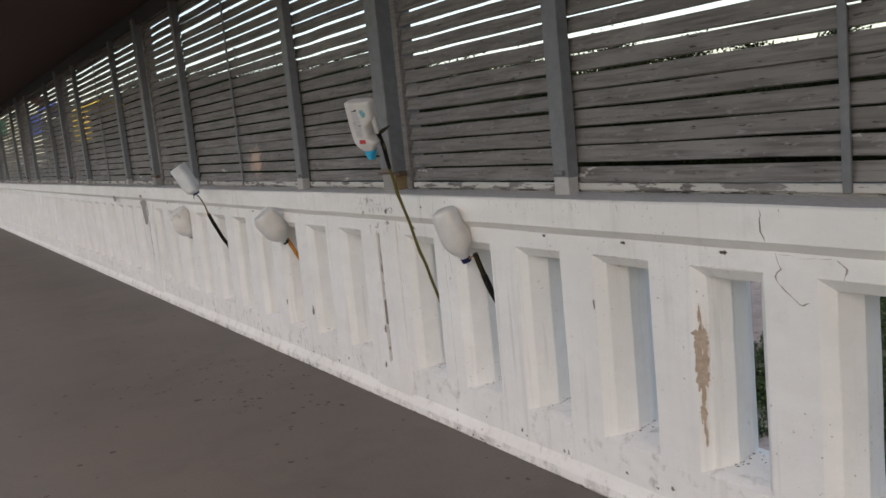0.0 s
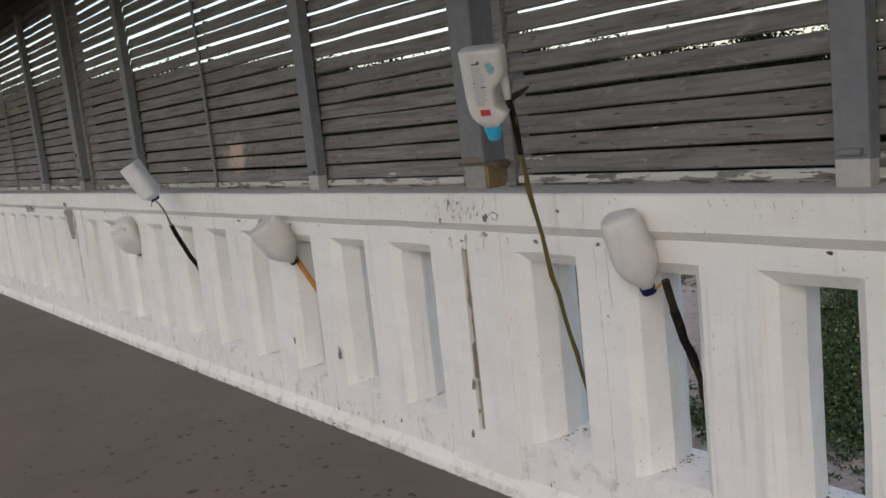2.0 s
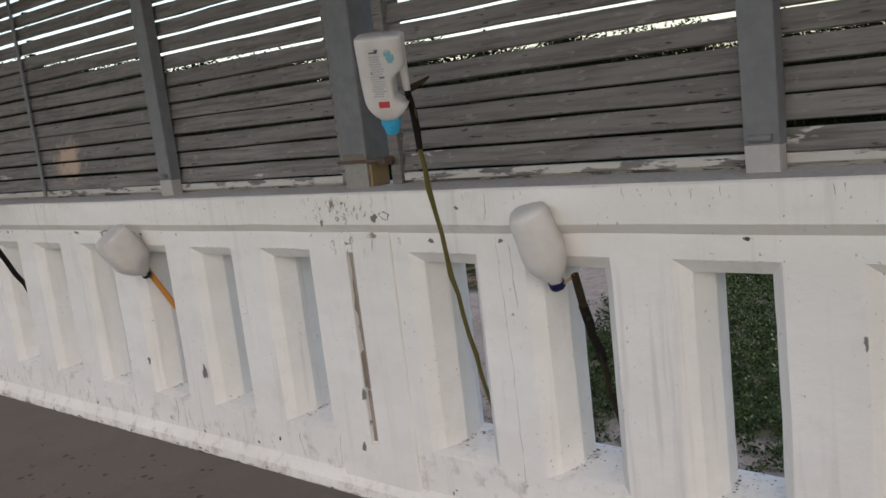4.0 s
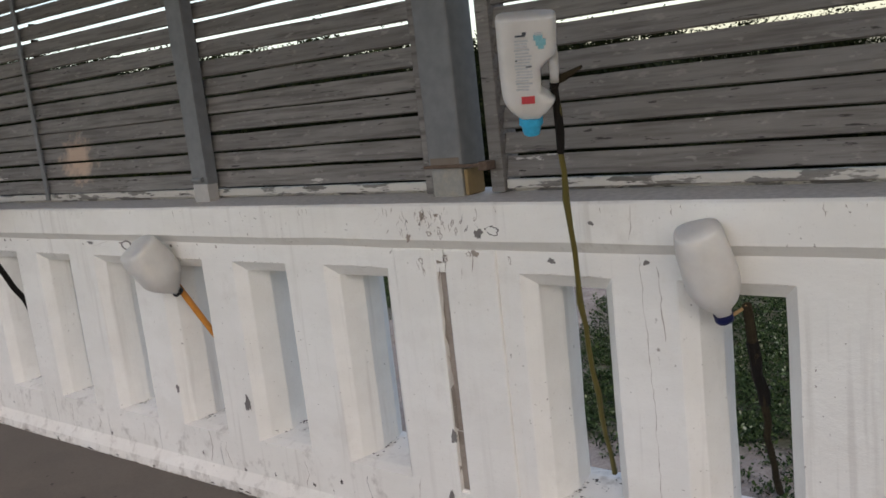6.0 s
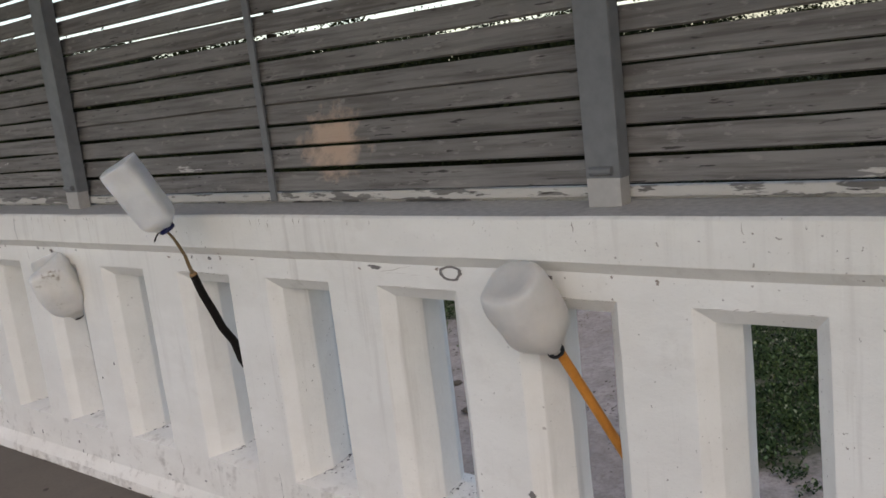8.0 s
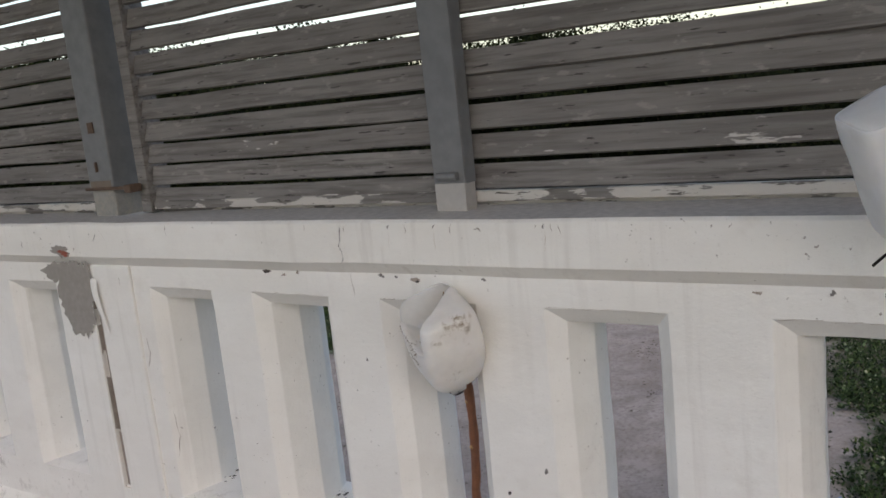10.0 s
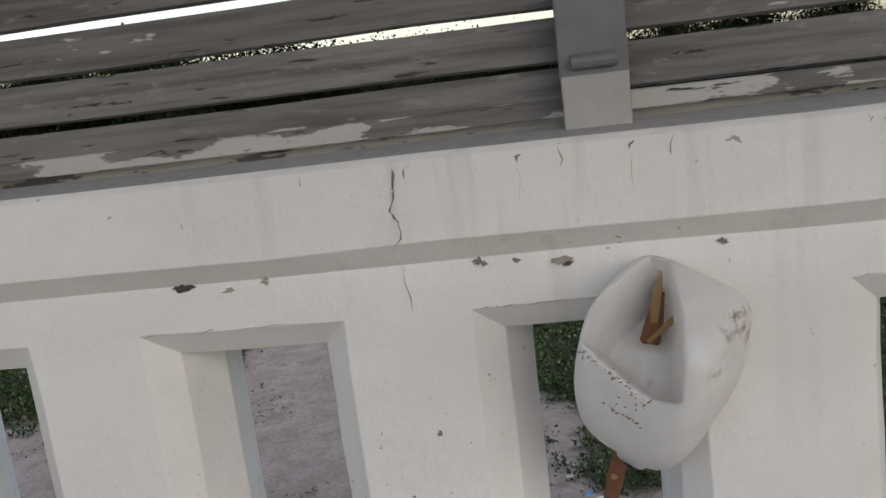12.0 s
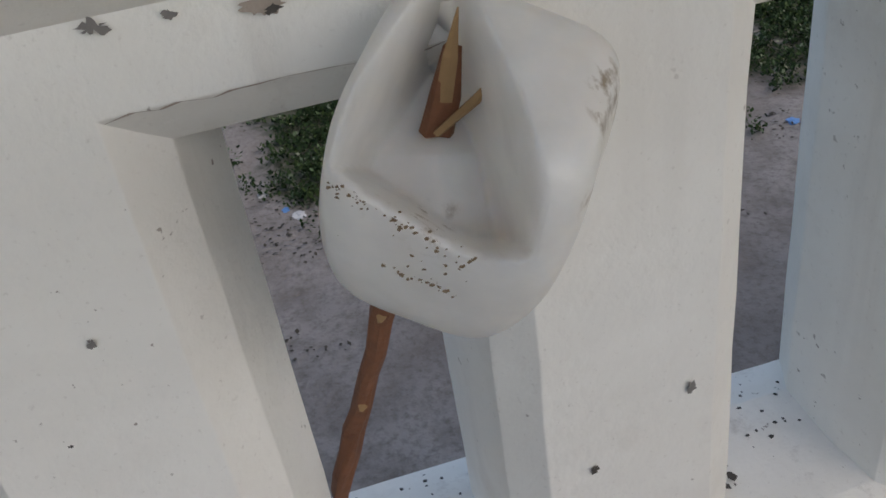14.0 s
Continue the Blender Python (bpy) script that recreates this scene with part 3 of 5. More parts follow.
def chip(cy, cz, ry, rz, mat, x=FACE - 0.0035, seed=0, u=(0, 1, 0), cx=None, hole=0.0, rag=0.35, name="paint_chip", parent=None, n=30):
    """A flat irregular spot where the paint is off; a ring where hole is given."""
    rnd = random.Random(seed + int(cy * 1000) + int(cz * 777))
    u = Vector(u)
    w = Vector((0, 0, 1))
    c = Vector((x if cx is None else cx, cy, cz))
    bm = bmesh.new()
    ph = [rnd.uniform(0, 6.28) for _ in range(4)]
    def rad(q):
        return 1 + rag * rnd.uniform(-0.6, 0.5) + rag * (0.5 * math.sin(2 * q + ph[0]) + 0.35 * math.sin(3 * q + ph[1]) + 0.3 * math.sin(5 * q + ph[2]) + 0.25 * math.sin(9 * q + ph[3]))
    outer = [bm.verts.new(c + u * ry * rad(q) * math.cos(q) + w * rz * rad(q) * math.sin(q)) for q in [2 * math.pi * i / n for i in range(n)]]
    if hole:
        inner = [bm.verts.new(c + u * ry * hole * rad(q) * math.cos(q) + w * rz * hole * rad(q) * math.sin(q)) for q in [2 * math.pi * i / n for i in range(n)]]
        for i in range(n):
            bm.faces.new((outer[i], outer[(i + 1) % n], inner[(i + 1) % n], inner[i]))
    else:
        bm.faces.new(outer)
    return part(name, bm, mat, parent or parapet)


def crack(points, width, mat=CRACKED, x=FACE - 0.0035, seed=0, name="crack"):
    """A ragged hairline along (y, z) points."""
    rnd = random.Random(seed + 5)
    bm = bmesh.new()
    pts = []
    for (ya, za), (yb, zb) in zip(points, points[1:]):
        m = max(3, int(math.hypot(yb - ya, zb - za) / 0.015))
        pts += [(ya + (yb - ya) * i / m, za + (zb - za) * i / m) for i in range(m)]
    pts.append(points[-1])
    rows = []
    for i, (y, z) in enumerate(pts):
        w = width * rnd.uniform(0.12, 0.6) * (0.2 if i in (0, len(pts) - 1) else 1)
        y, z = y + rnd.uniform(-1, 1) * 0.003, z + rnd.uniform(-1, 1) * 0.002
        rows.append((bm.verts.new((x, y - w, z)), bm.verts.new((x, y + w, z + w * 0.4))))
    for a, b in zip(rows, rows[1:]):
        bm.faces.new((a[0], a[1], b[1], b[0]))
    return part(name, bm, mat, parapet)


COPE_X = FACE - 0.0335
STRIP_X = FACE - 0.0125
for y, z, ry, rz, mat, x in (
        (4.61, 0.364, 0.017, 0.024, GREYSPOT, FACE - 0.0035), (5.005, 0.371, 0.011, 0.014, GREYSPOT, FACE - 0.0035),
        (3.745, 0.205, 0.010, 0.015, GREYSPOT, STRIP_X), (3.712, 0.39, 0.012, 0.018, GREYSPOT, STRIP_X),
        (2.180, 0.70, 0.005, 0.015, GREYSPOT, FACE - 0.0035), (7.211, 0.718, 0.0026, 0.0045, GREYSPOT, FACE - 0.0035),
        (6.855, 0.443, 0.0045, 0.0045, DARKSPOT, FACE - 0.0035), (7.253, 0.638, 0.0016, 0.0016, DARKSPOT, FACE - 0.0035),
        (6.760, 0.508, 0.004, 0.007, GREYSPOT, FACE - 0.0035), (7.045, 0.916, 0.011, 0.006, CRACKED, FACE - 0.0035),
        (7.04, 0.913, 0.005, 0.0025, DARKSPOT, FACE - 0.0045), (7.098, 0.922, 0.004, 0.003, GREYSPOT, FACE - 0.0035),
        (3.541, 0.978, 0.013, 0.012, GREYSPOT, COPE_X), (3.218, 1.005, 0.008, 0.005, GREYSPOT, COPE_X),
        (3.35, 0.905, 0.010, 0.007, GREYSPOT, FACE - 0.0035), (3.10, 0.908, 0.008, 0.006, GREYSPOT, FACE - 0.0035),
        (4.20, 0.155, 0.006, 0.008, DARKSPOT, FACE - 0.0035), (4.33, 0.12, 0.006, 0.007, DARKSPOT, FACE - 0.0035),
        (5.42, 0.918, 0.020, 0.006, GREYSPOT, FACE - 0.0035), (7.50, 0.925, 0.012, 0.005, DARKSPOT, FACE - 0.0035),
        (6.10, 0.918, 0.009, 0.006, GREYSPOT, FACE - 0.0035), (4.90, 0.915, 0.008, 0.005, GREYSPOT, FACE - 0.0035),
        (3.83, 0.235, 0.008, 0.012, DARKSPOT, FACE - 0.0035), (1.62, 0.915, 0.012, 0.006, DARKSPOT, FACE - 0.0035),
        (2.02, 0.918, 0.014, 0.004, DARKSPOT, FACE - 0.0035), (2.42, 0.92, 0.010, 0.004, DARKSPOT, FACE - 0.0035)):
    chip(y, z, ry, rz, mat, x)
# scribbled scuffs on the coping beside the posts
rnd = random.Random(3)
for j, c in ((0, 3.70), (1, 8.14)):
    for i in range(40 if j == 0 else 5):
        y, z = c + rnd.gauss(0.02, 0.075), rnd.uniform(0.985, 1.05)
        crack([(y, z), (y + rnd.uniform(-0.02, 0.02), z - rnd.uniform(0.008, 0.03))], 0.0024, CRACKED if i % 3 else GREYSPOT, COPE_X, seed=i, name="scuff")
    for i in range(8 if j == 0 else 3):
        y, z = c + rnd.uniform(-0.12, 0.10), rnd.uniform(0.87, 0.92)
        crack([(y, z), (y + rnd.uniform(-0.01, 0.01), z - rnd.uniform(0.02, 0.05))], 0.003, CRACKED, STRIP_X, seed=40 + i, name="scuff")
for i in range(46):
    y = rnd.uniform(1.4, 8.0)
    crack([(y, 1.046), (y + rnd.uniform(-0.004, 0.004), 1.046 - rnd.uniform(0.006, 0.03))], 0.0022, CRACKED, COPE_X, seed=90 + i, name="drip_mark")
for i in range(110):
    y, z = rnd.uniform(1.0, 8.6), rnd.uniform(0.066, 0.15)
    if rnd.random() < 0.72:
        chip(y, 0.034 + rnd.uniform(-0.002, 0.018) * rnd.random() ** 2, rnd.uniform(0.004, 0.022), rnd.uniform(0.0015, 0.004), DARKSPOT, FACE - 0.036, seed=i)
    else:
        chip(y, rnd.uniform(0.108, 0.148), rnd.uniform(0.003, 0.008), rnd.uniform(0.003, 0.008), GREYSPOT, seed=i)
for i in range(9):
    y = 0.9 + 0.85 * i
    crack([(y, 0.034), (y + 0.4, 0.036), (y + 0.83, 0.034)], 0.011, CRACKED, FACE - 0.0365, seed=300 + i, name="dirt_line")
for i in range(12):
    y, z = rnd.uniform(2.2, 8.0), rnd.uniform(0.15, 0.27)
    if any(tl - OPEN_W - 0.015 < y < tl + 0.015 for tl in SHIFTED.values()):
        z = 0.2
    crack([(y, z), (y + rnd.uniform(-0.015, 0.015), z - 0.03), (y + rnd.uniform(-0.02, 0.02), 0.104)], 0.0024, rnd.choice((CRACKED, GREYSPOT)), seed=330 + i)
chip(5.176, 0.912, 0.032, 0.020, GREYSPOT, hole=0.72, rag=0.12, name="old_bracket_ring")
chip(3.498, 0.985, 0.020, 0.013, DARKSPOT, COPE_X, hole=0.86, rag=0.25, name="old_bracket_ring")
crack([(1.468, 1.045), (1.47, 0.985), (1.455, 0.96)], 0.004, DARKSPOT, COPE_X, 1)
crack([(1.45, 0.925), (1.435, 0.885), (1.452, 0.86), (1.43, 0.83), (1.375, 0.792), (1.352, 0.80)], 0.007, CRACKED, seed=2)
crack([(1.44, 0.924), (1.36, 0.917), (1.27, 0.92), (1.245, 0.90), (1.25, 0.87)], 0.005, CRACKED, seed=3)
crack([(7.222, 1.045), (7.226, 1.022), (7.221, 1.018), (7.231, 0.998), (7.228, 0.988), (7.222, 0.982), (7.226, 0.958)], 0.0026, GREYSPOT, COPE_X, 4)
for i, yy in enumerate((6.96, 7.08, 6.70)):
    crack([(yy, 1.045), (yy + 0.004, 1.038)], 0.005, GREYSPOT, COPE_X, 60 + i)
    crack([(yy + 0.002, 1.034), (yy + 0.003, 0.99)], 0.0008, RUSTSTAIN, COPE_X, 70 + i, "drip_mark")
for (kk, ii), tl in SHIFTED.items():
    crack([(tl - OPEN_W + 0.01, HEAD), (tl - 0.13, HEAD + 0.002), (tl - 0.005, HEAD)], 0.0035, CRACKED, seed=200 + ii + 20 * kk)
crack([(7.229, 0.926), (7.226, 0.87)], 0.0022, CRACKED, seed=5)
crack([(3.115, 1.045), (3.122, 0.962)], 0.0022, CRACKED, COPE_X, 6)
crack([(3.118, 0.925), (3.105, 0.6), (3.10, 0.2)], 0.0016, CRACKED, seed=7)
crack([(3.075, 0.90), (3.065, 0.72)], 0.0022, CRACKED, seed=8)
crack([(3.935, 0.10), (3.70, 0.106), (3.40, 0.10)], 0.003, CRACKED, seed=9)
crack([(5.30, 0.925), (5.40, 0.905), (5.24, 0.90)], 0.0022, CRACKED, seed=10)
for i, (y, z0, z1) in enumerate(((4.36, 0.20, 0.11), (4.86, 0.23, 0.105), (5.28, 0.2, 0.11), (5.60, 0.19, 0.12), (6.45, 0.22, 0.12), (7.95, 0.50, 0.36), (8.02, 0.72, 0.63), (7.92, 0.25, 0.16))):
    crack([(y, z0), (y - 0.012, (z0 + z1) / 2), (y + 0.008, z1)], 0.0032, CRACKED, seed=20 + i)
# brown runs on the splay of one opening
ru = Vector((0.028, -0.034, 0)).normalized()
for dz, ru_w, rh, sd in ((0.625, 0.016, 0.070, 1), (0.52, 0.015, 0.055, 2), (0.435, 0.009, 0.06, 3), (0.57, 0.012, 0.05, 4), (0.72, 0.004, 0.03, 5), (0.35, 0.005, 0.03, 6), (0.66, 0.018, 0.02, 7)):
    chip(1.732 + 0.003 * math.sin(5 * sd), dz, ru_w, rh, RUSTSTAIN, u=ru, cx=FACE + 0.010 - 0.0003 * sd, seed=sd, name="brown_run", n=60, rag=0.55)
# bare cement where the paint has come off at the second pier
chip(8.295, 0.825, 0.085, 0.125, CEMENT, STRIP_X - 0.001, seed=2, rag=0.2, n=60, name="bare_patch")
chip(8.375, 0.905, 0.075, 0.030, CEMENT, STRIP_X - 0.0005, seed=4, rag=0.22, n=50, name="bare_patch")
chip(8.31, 0.973, 0.045, 0.017, CEMENT, COPE_X, seed=5, rag=0.3, n=40, name="bare_patch")
chip(8.295, 0.967, 0.022, 0.009, REDMARK, COPE_X - 0.001, seed=6, rag=0.5, n=40, name="red_mark")
chip(9.45, 0.93, 0.07, 0.035, CEMENT, FACE - 0.034, seed=7, rag=0.3, n=40, name="bare_patch")
flap = bmesh.new()
rows = []
for i in range(13):
    t = i / 12
    w = 0.016 * (1 - 0.6 * t)
    y, z, x = 8.205 - 0.03 * t, 0.885 - 0.16 * t, STRIP_X - 0.004 - 0.014 * math.sin(3.1 * t) * (1 - t)
    rows.append([flap.verts.new((x + 0.004 * abs(s), y + s * w, z + 0.004 * (1 - s * s))) for s in (-1, -0.4, 0.4, 1)])
for a, b in zip(rows, rows[1:]):
    for s in range(3):
        flap.faces.new((a[s], a[s + 1], b[s + 1], b[s]))
part("peeling_flap", flap, WHITE, parapet, "white paint flap peeling from the joint", True)

# clustered flaking beside the first post
rnd = random.Random(31)
for i in range(18):
    up_row = i % 3 != 0
    y = rnd.gauss(3.66, 0.075)
    chip(y, rnd.uniform(0.962, 1.03) if up_row else rnd.uniform(0.875, 0.922), rnd.uniform(0.003, 0.010), rnd.uniform(0.004, 0.010), CRACKED,
         COPE_X if up_row else STRIP_X, seed=i, rag=0.45, hole=0.66 if i % 4 else 0.0, name="flake")
for i in range(12):
    y = rnd.uniform(4.3, 7.9)
    chip(y, rnd.uniform(0.905, 0.925), rnd.uniform(0.002, 0.008), rnd.uniform(0.002, 0.005), rnd.choice((CRACKED, GREYSPOT)), seed=i, rag=0.6, name="flake")

# bits of grit and dead leaf lying on the sills
gb = bmesh.new()
for (k, i), tl in SHIFTED.items():
    for _ in range(26):
        x, y = rnd.uniform(1.952, 2.085), rnd.uniform(tl - OPEN_W + 0.03, tl - 0.06)
        r, a = rnd.uniform(0.001, 0.0034), rnd.uniform(0, 6.28)
        z = 0.2485 + (x - 1.95) * 0.094 if x < 2.035 else 0.2565 - (x - 2.035) * 0.215
        gb.faces.new([gb.verts.new((x + r * math.cos(a + q) * rnd.uniform(0.6, 1.4), y + r * math.sin(a + q) * rnd.uniform(0.6, 1.4), z)) for q in (0, 1.3, 2.5, 3.8, 5.0)])
for tl in SHIFTED.values():
    for _ in range(16):
        x, y = rnd.uniform(1.90, 2.03), tl - 0.05 - abs(rnd.gauss(0.012, 0.016))
        z = 0.2485 + (x - 1.95) * 0.094 if x > 1.95 else 0.2485 - (1.95 - x) * 0.114
        r, a = rnd.uniform(0.002, 0.007), rnd.uniform(0, 6.28)
        gb.faces.new([gb.verts.new((x + r * math.cos(a + q) * rnd.uniform(0.6, 1.4), y + r * math.sin(a + q) * rnd.uniform(0.4, 1.2), z)) for q in (0, 1.3, 2.5, 3.8, 5.0)])
tagged(part("sill_grit", gb, DARKSPOT), "dark grit and leaf bits lying on the parapet sills", "grit", kind="stuff")

# dark specks trodden into the floor
fs = bmesh.new()
rnd = random.Random(8)
for i in range(240):
    x, y = rnd.uniform(-0.6, 1.75), rnd.uniform(1.8, 8.5)
    if rnd.random() < 0.35:
        x, y = rnd.gauss(1.35, 0.22), rnd.gauss(4.6, 0.7)
    if x > 1.8:
        continue
    a, r, e = rnd.uniform(0, 3.1), rnd.uniform(0.005, 0.016), rnd.uniform(0.4, 1.0)
    vs = []
    for q in range(7):
        th = q * 2 * math.pi / 7
        dx, dy = r * math.cos(th) * rnd.uniform(0.7, 1.2), r * e * math.sin(th) * rnd.uniform(0.7, 1.2)
        vs.append(fs.verts.new((x + dx * math.cos(a) - dy * math.sin(a), y + dx * math.sin(a) + dy * math.cos(a), FLOOR_Z + 0.0018)))
    fs.faces.new(vs)
tagged(part("floor_specks", fs, DARKSPOT), "small dark specks trodden into the concrete floor", "specks", kind="stuff")

# ---- bottles on sticks ----


def basis(a, b, face):
    """Axis from a to b, with the cross direction nearest to face as depth."""
    ax = (Vector(b) - Vector(a)).normalized()
    d = (Vector(face) - ax * Vector(face).dot(ax)).normalized()
    return ax, ax.cross(d), d


def bottle_shell(a, b, face, rows, sides=40, power=3.0, dent=None):
    """A hollow-looking vessel from a (base) to b (neck); rows of t, half width, half depth."""
    ax, wd, dp = basis(a, b, face)
    a, b = Vector(a), Vector(b)
    bm = bmesh.new()
    rings = []
    for t, hw, hd in rows:
        c = a.lerp(b, t)
        ring_v = []
        for s in range(sides):
            q = 2 * math.pi * s / sides
            cs, sn = math.cos(q), math.sin(q)
            k = (abs(cs) ** power + abs(sn) ** power) ** (-1 / power)
            p = c + wd * (k * cs * hw) + dp * (k * sn * hd)
            ring_v.append(bm.verts.new(dent(p) if dent else p))
        rings.append(ring_v)
    for r0, r1 in zip(rings, rings[1:]):
        for s in range(sides):
            bm.faces.new((r0[s], r0[(s + 1) % sides], r1[(s + 1) % sides], r1[s]))
    for r, t in ((rings[0], rows[0][0]), (rings[-1], rows[-1][0])):
        c = a.lerp(b, t)
        v = bm.verts.new(dent(c) if dent else c)
        for s in range(sides):
            bm.faces.new((r[s], r[(s + 1) % sides], v))
    bmesh.ops.recalc_face_normals(bm, faces=bm.faces)
    return bm


def smooth_rows(keys, n=26):
    """Rounds off a profile given by a few rows."""
    out = []
    for i in range(n + 1):
        f = i / n * (len(keys) - 1)
        j = min(int(f), len(keys) - 2)
        u = f - j
        p0, p1, p2, p3 = keys[max(j - 1, 0)], keys[j], keys[j + 1], keys[min(j + 2, len(keys) - 1)]
        out.append(tuple(0.5 * (2 * p1[m] + (p2[m] - p0[m]) * u + (2 * p0[m] - 5 * p1[m] + 4 * p2[m] - p3[m]) * u * u + (3 * p1[m] - p0[m] - 3 * p2[m] + p3[m]) * u ** 3) for m in range(3)))
    return out


def dented(seed, amount):
    off = Vector((seed * 3.1, seed * 1.7, 0))
    def f(p):
        return p + noise.noise_vector(p * 16 + off) * amount
    return f


def cap_mesh(c, ax, r0, r1, h, ribs=18):
    pts = [Vector(c) - Vector(ax) * h / 2 + Vector(ax) * h * i / 3 for i in range(4)]
    return tube(pts, [r0, r0 * 0.5 + r1 * 0.5, r1, r1 * 0.9], ribs, 0.04, 2)


# milky bottle with a navy cap, hung on a dark stick
base1, cap1 = Vector((1.752, 2.940, 1.012)), Vector((1.831, 2.921, 0.800))
b1 = thing("plastic_bottle", "milky white plastic bottle with navy cap leaning on the parapet", "bottle", "bottles on sticks", at=(0, 0, 0))
rows = smooth_rows([(0.0, 0.026, 0.024), (0.02, 0.041, 0.038), (0.08, 0.050, 0.047), (0.35, 0.057, 0.053), (0.62, 0.056, 0.052), (0.80, 0.044, 0.040), (0.92, 0.022, 0.022), (1.0, 0.018, 0.018)])
part("body", bottle_shell(base1, cap1, (-1, -0.5, 0), rows, power=2.8, dent=dented(1, 0.004)), MILKY, b1, smooth=True)
ax = (cap1 - base1).normalized()
part("cap", cap_mesh(cap1 + ax * 0.004, ax, 0.021, 0.021, 0.02), CAP_NAVY, b1, "navy screw cap")
st = thing("stick", "dark branch stick with black tape through the parapet opening", "stick", "sticks in the openings")
pts = along((2.085, 2.897, 0.276), (1.846, 2.874, 0.822), 12, (0, 0.004, 0), 0.004, 1)
part("branch", tube(pts, [0.0088] * 6 + [0.0108] * 7, 9, 0.12, 1), DARKBARK, st)
part("tape_wrap", tube(pts[6:11], [0.0124, 0.0137, 0.0118, 0.014, 0.0124], 9, 0.2, 4), TAPE, st, "black tape wrapping")
part("twig_stub", tube([pts[9], pts[9] + Vector((-0.02, -0.012, 0.016))], [0.007, 0.004], 7, 0.2, 5), DARKBARK, st)
part("tie", tube(along(cap1 + Vector((0.004, -0.018, 0.0)), (1.846, 2.874, 0.82), 4), [0.004] * 5, 7), RAWWOOD, st)

# cleaner bottle with printed label, upside down on a long cane
base2, neck2 = Vector((1.557, 3.184, 1.476)), Vector((1.608, 3.224, 1.268))
face2 = Vector((-0.85, -0.5, 0))
b2 = thing("cleaner_bottle", "white cleaner bottle with printed label and cyan cap upside down", "bottle", "bottles on sticks")
rows = smooth_rows([(0.0, 0.052, 0.026), (0.015, 0.058, 0.034), (0.06, 0.060, 0.036), (0.30, 0.059, 0.036), (0.55, 0.058, 0.036), (0.78, 0.054, 0.034), (0.90, 0.040, 0.028), (0.97, 0.024, 0.020), (1.0, 0.018, 0.018)], 34)
ax2, wd2, dp2 = basis(base2, neck2, face2)
if wd2.y > 0:
    side2 = -wd2
else:
    side2 = wd2
len2 = (neck2 - base2).length


def grip(p):
    """The hollow of the handle on one side."""
    t = (p - base2).dot(ax2) / len2
    s = (p - base2).dot(side2)
    if s > 0.012 and 0.36 < t < 0.80:
        f = min(1.0, (t - 0.36) / 0.12, (0.80 - t) / 0.07)
        return p - side2 * (s - 0.012) * 0.72 * max(0.0, f)
    return p


part("body", bottle_shell(base2, neck2, face2, rows, 48, 4.0, grip), MILKY, b2, smooth=True)
hp = [base2 + ax2 * (len2 * t) + side2 * s for t, s in ((0.30, 0.046), (0.42, 0.051), (0.55, 0.052), (0.66, 0.052))]
part("handle", tube(hp, [0.013, 0.011, 0.010, 0.009], 12), MILKY, b2, smooth=True)
part("collar", tube([neck2 - ax2 * 0.004, neck2 + ax2 * 0.012], [0.025, 0.025], 24), CAP_CYAN, b2, "cyan collar")
part("cap", tube([neck2 + ax2 * 0.012, neck2 + ax2 * 0.034, neck2 + ax2 * 0.036], [0.022, 0.017, 0.015], 24, 0.02), CAP_CYAN, b2, "cyan tapered cap")


def label_bar(t0, t1, s0, s1, mat, name, label=""):
    bm = bmesh.new()
    o = base2 + dp2 * 0.0375
    q = [o + ax2 * (len2 * t) + side2 * s for t, s in ((t0, s0), (t0, s1), (t1, s1), (t1, s0))]
    v = [bm.verts.new(p) for p in q] + [bm.verts.new(p - dp2 * 0.0025) for p in q]
    bm.faces.new(v[:4])
    for i in range(4):
        bm.faces.new((v[i], v[4 + i], v[4 + (i + 1) % 4], v[(i + 1) % 4]))
    return part(name, bm, mat, b2, label)


rnd = random.Random(5)
for i in range(17):
    t = 0.20 + i * 0.0285
    label_bar(t, t + 0.014, -0.026 + rnd.uniform(0, 0.003), 0.010 - rnd.uniform(0.0, 0.010), LABEL, "text_line")
label_bar(0.44, 0.455, -0.004, 0.008, LABEL_INK, "text_line")
label_bar(0.38, 0.395, -0.024, -0.020, LABEL_INK, "text_line")
label_bar(0.155, 0.17, -0.022, -0.002, LABEL_INK, "emblem_stroke")
label_bar(0.13, 0.155, -0.008, 0.000, LABEL_INK, "emblem_stroke")
label_bar(0.73, 0.80, -0.016, 0.011, LABEL_RED, "red_block", "red printed block")
for t0, t1, s0, s1 in ((0.16, 0.21, 0.014, 0.032), (0.20, 0.26, 0.018, 0.038), (0.25, 0.29, 0.022, 0.034)):
    label_bar(t0, t1, s0, s1, LABEL_TEAL, "teal_splash")
label_bar(0.14, 0.17, 0.016, 0.030, LABEL, "splash_grey")
cane = thing("cane_stick", "thin green-yellow cane stick standing in a parapet opening", "stick", "sticks in the openings")
pts = along((2.024, 3.318, 0.276), (1.708, 3.214, 1.080), 12, (0.004, 0.012, 0), 0.003, 7) + along((1.690, 3.203, 1.140), (1.634, 3.178, 1.325), 4, (0, 0, 0), 0.002, 8)
part("cane", tube(pts, [0.0065 + (0.0016 if i % 4 == 0 else 0) for i in range(len(pts))], 9, 0.08, 3), BAMBOO, cane)
part("tape_wrap", tube(pts[-4:], [0.008, 0.009, 0.0085, 0.009], 9, 0.2, 6), TAPE, cane, "black cloth wrapping")
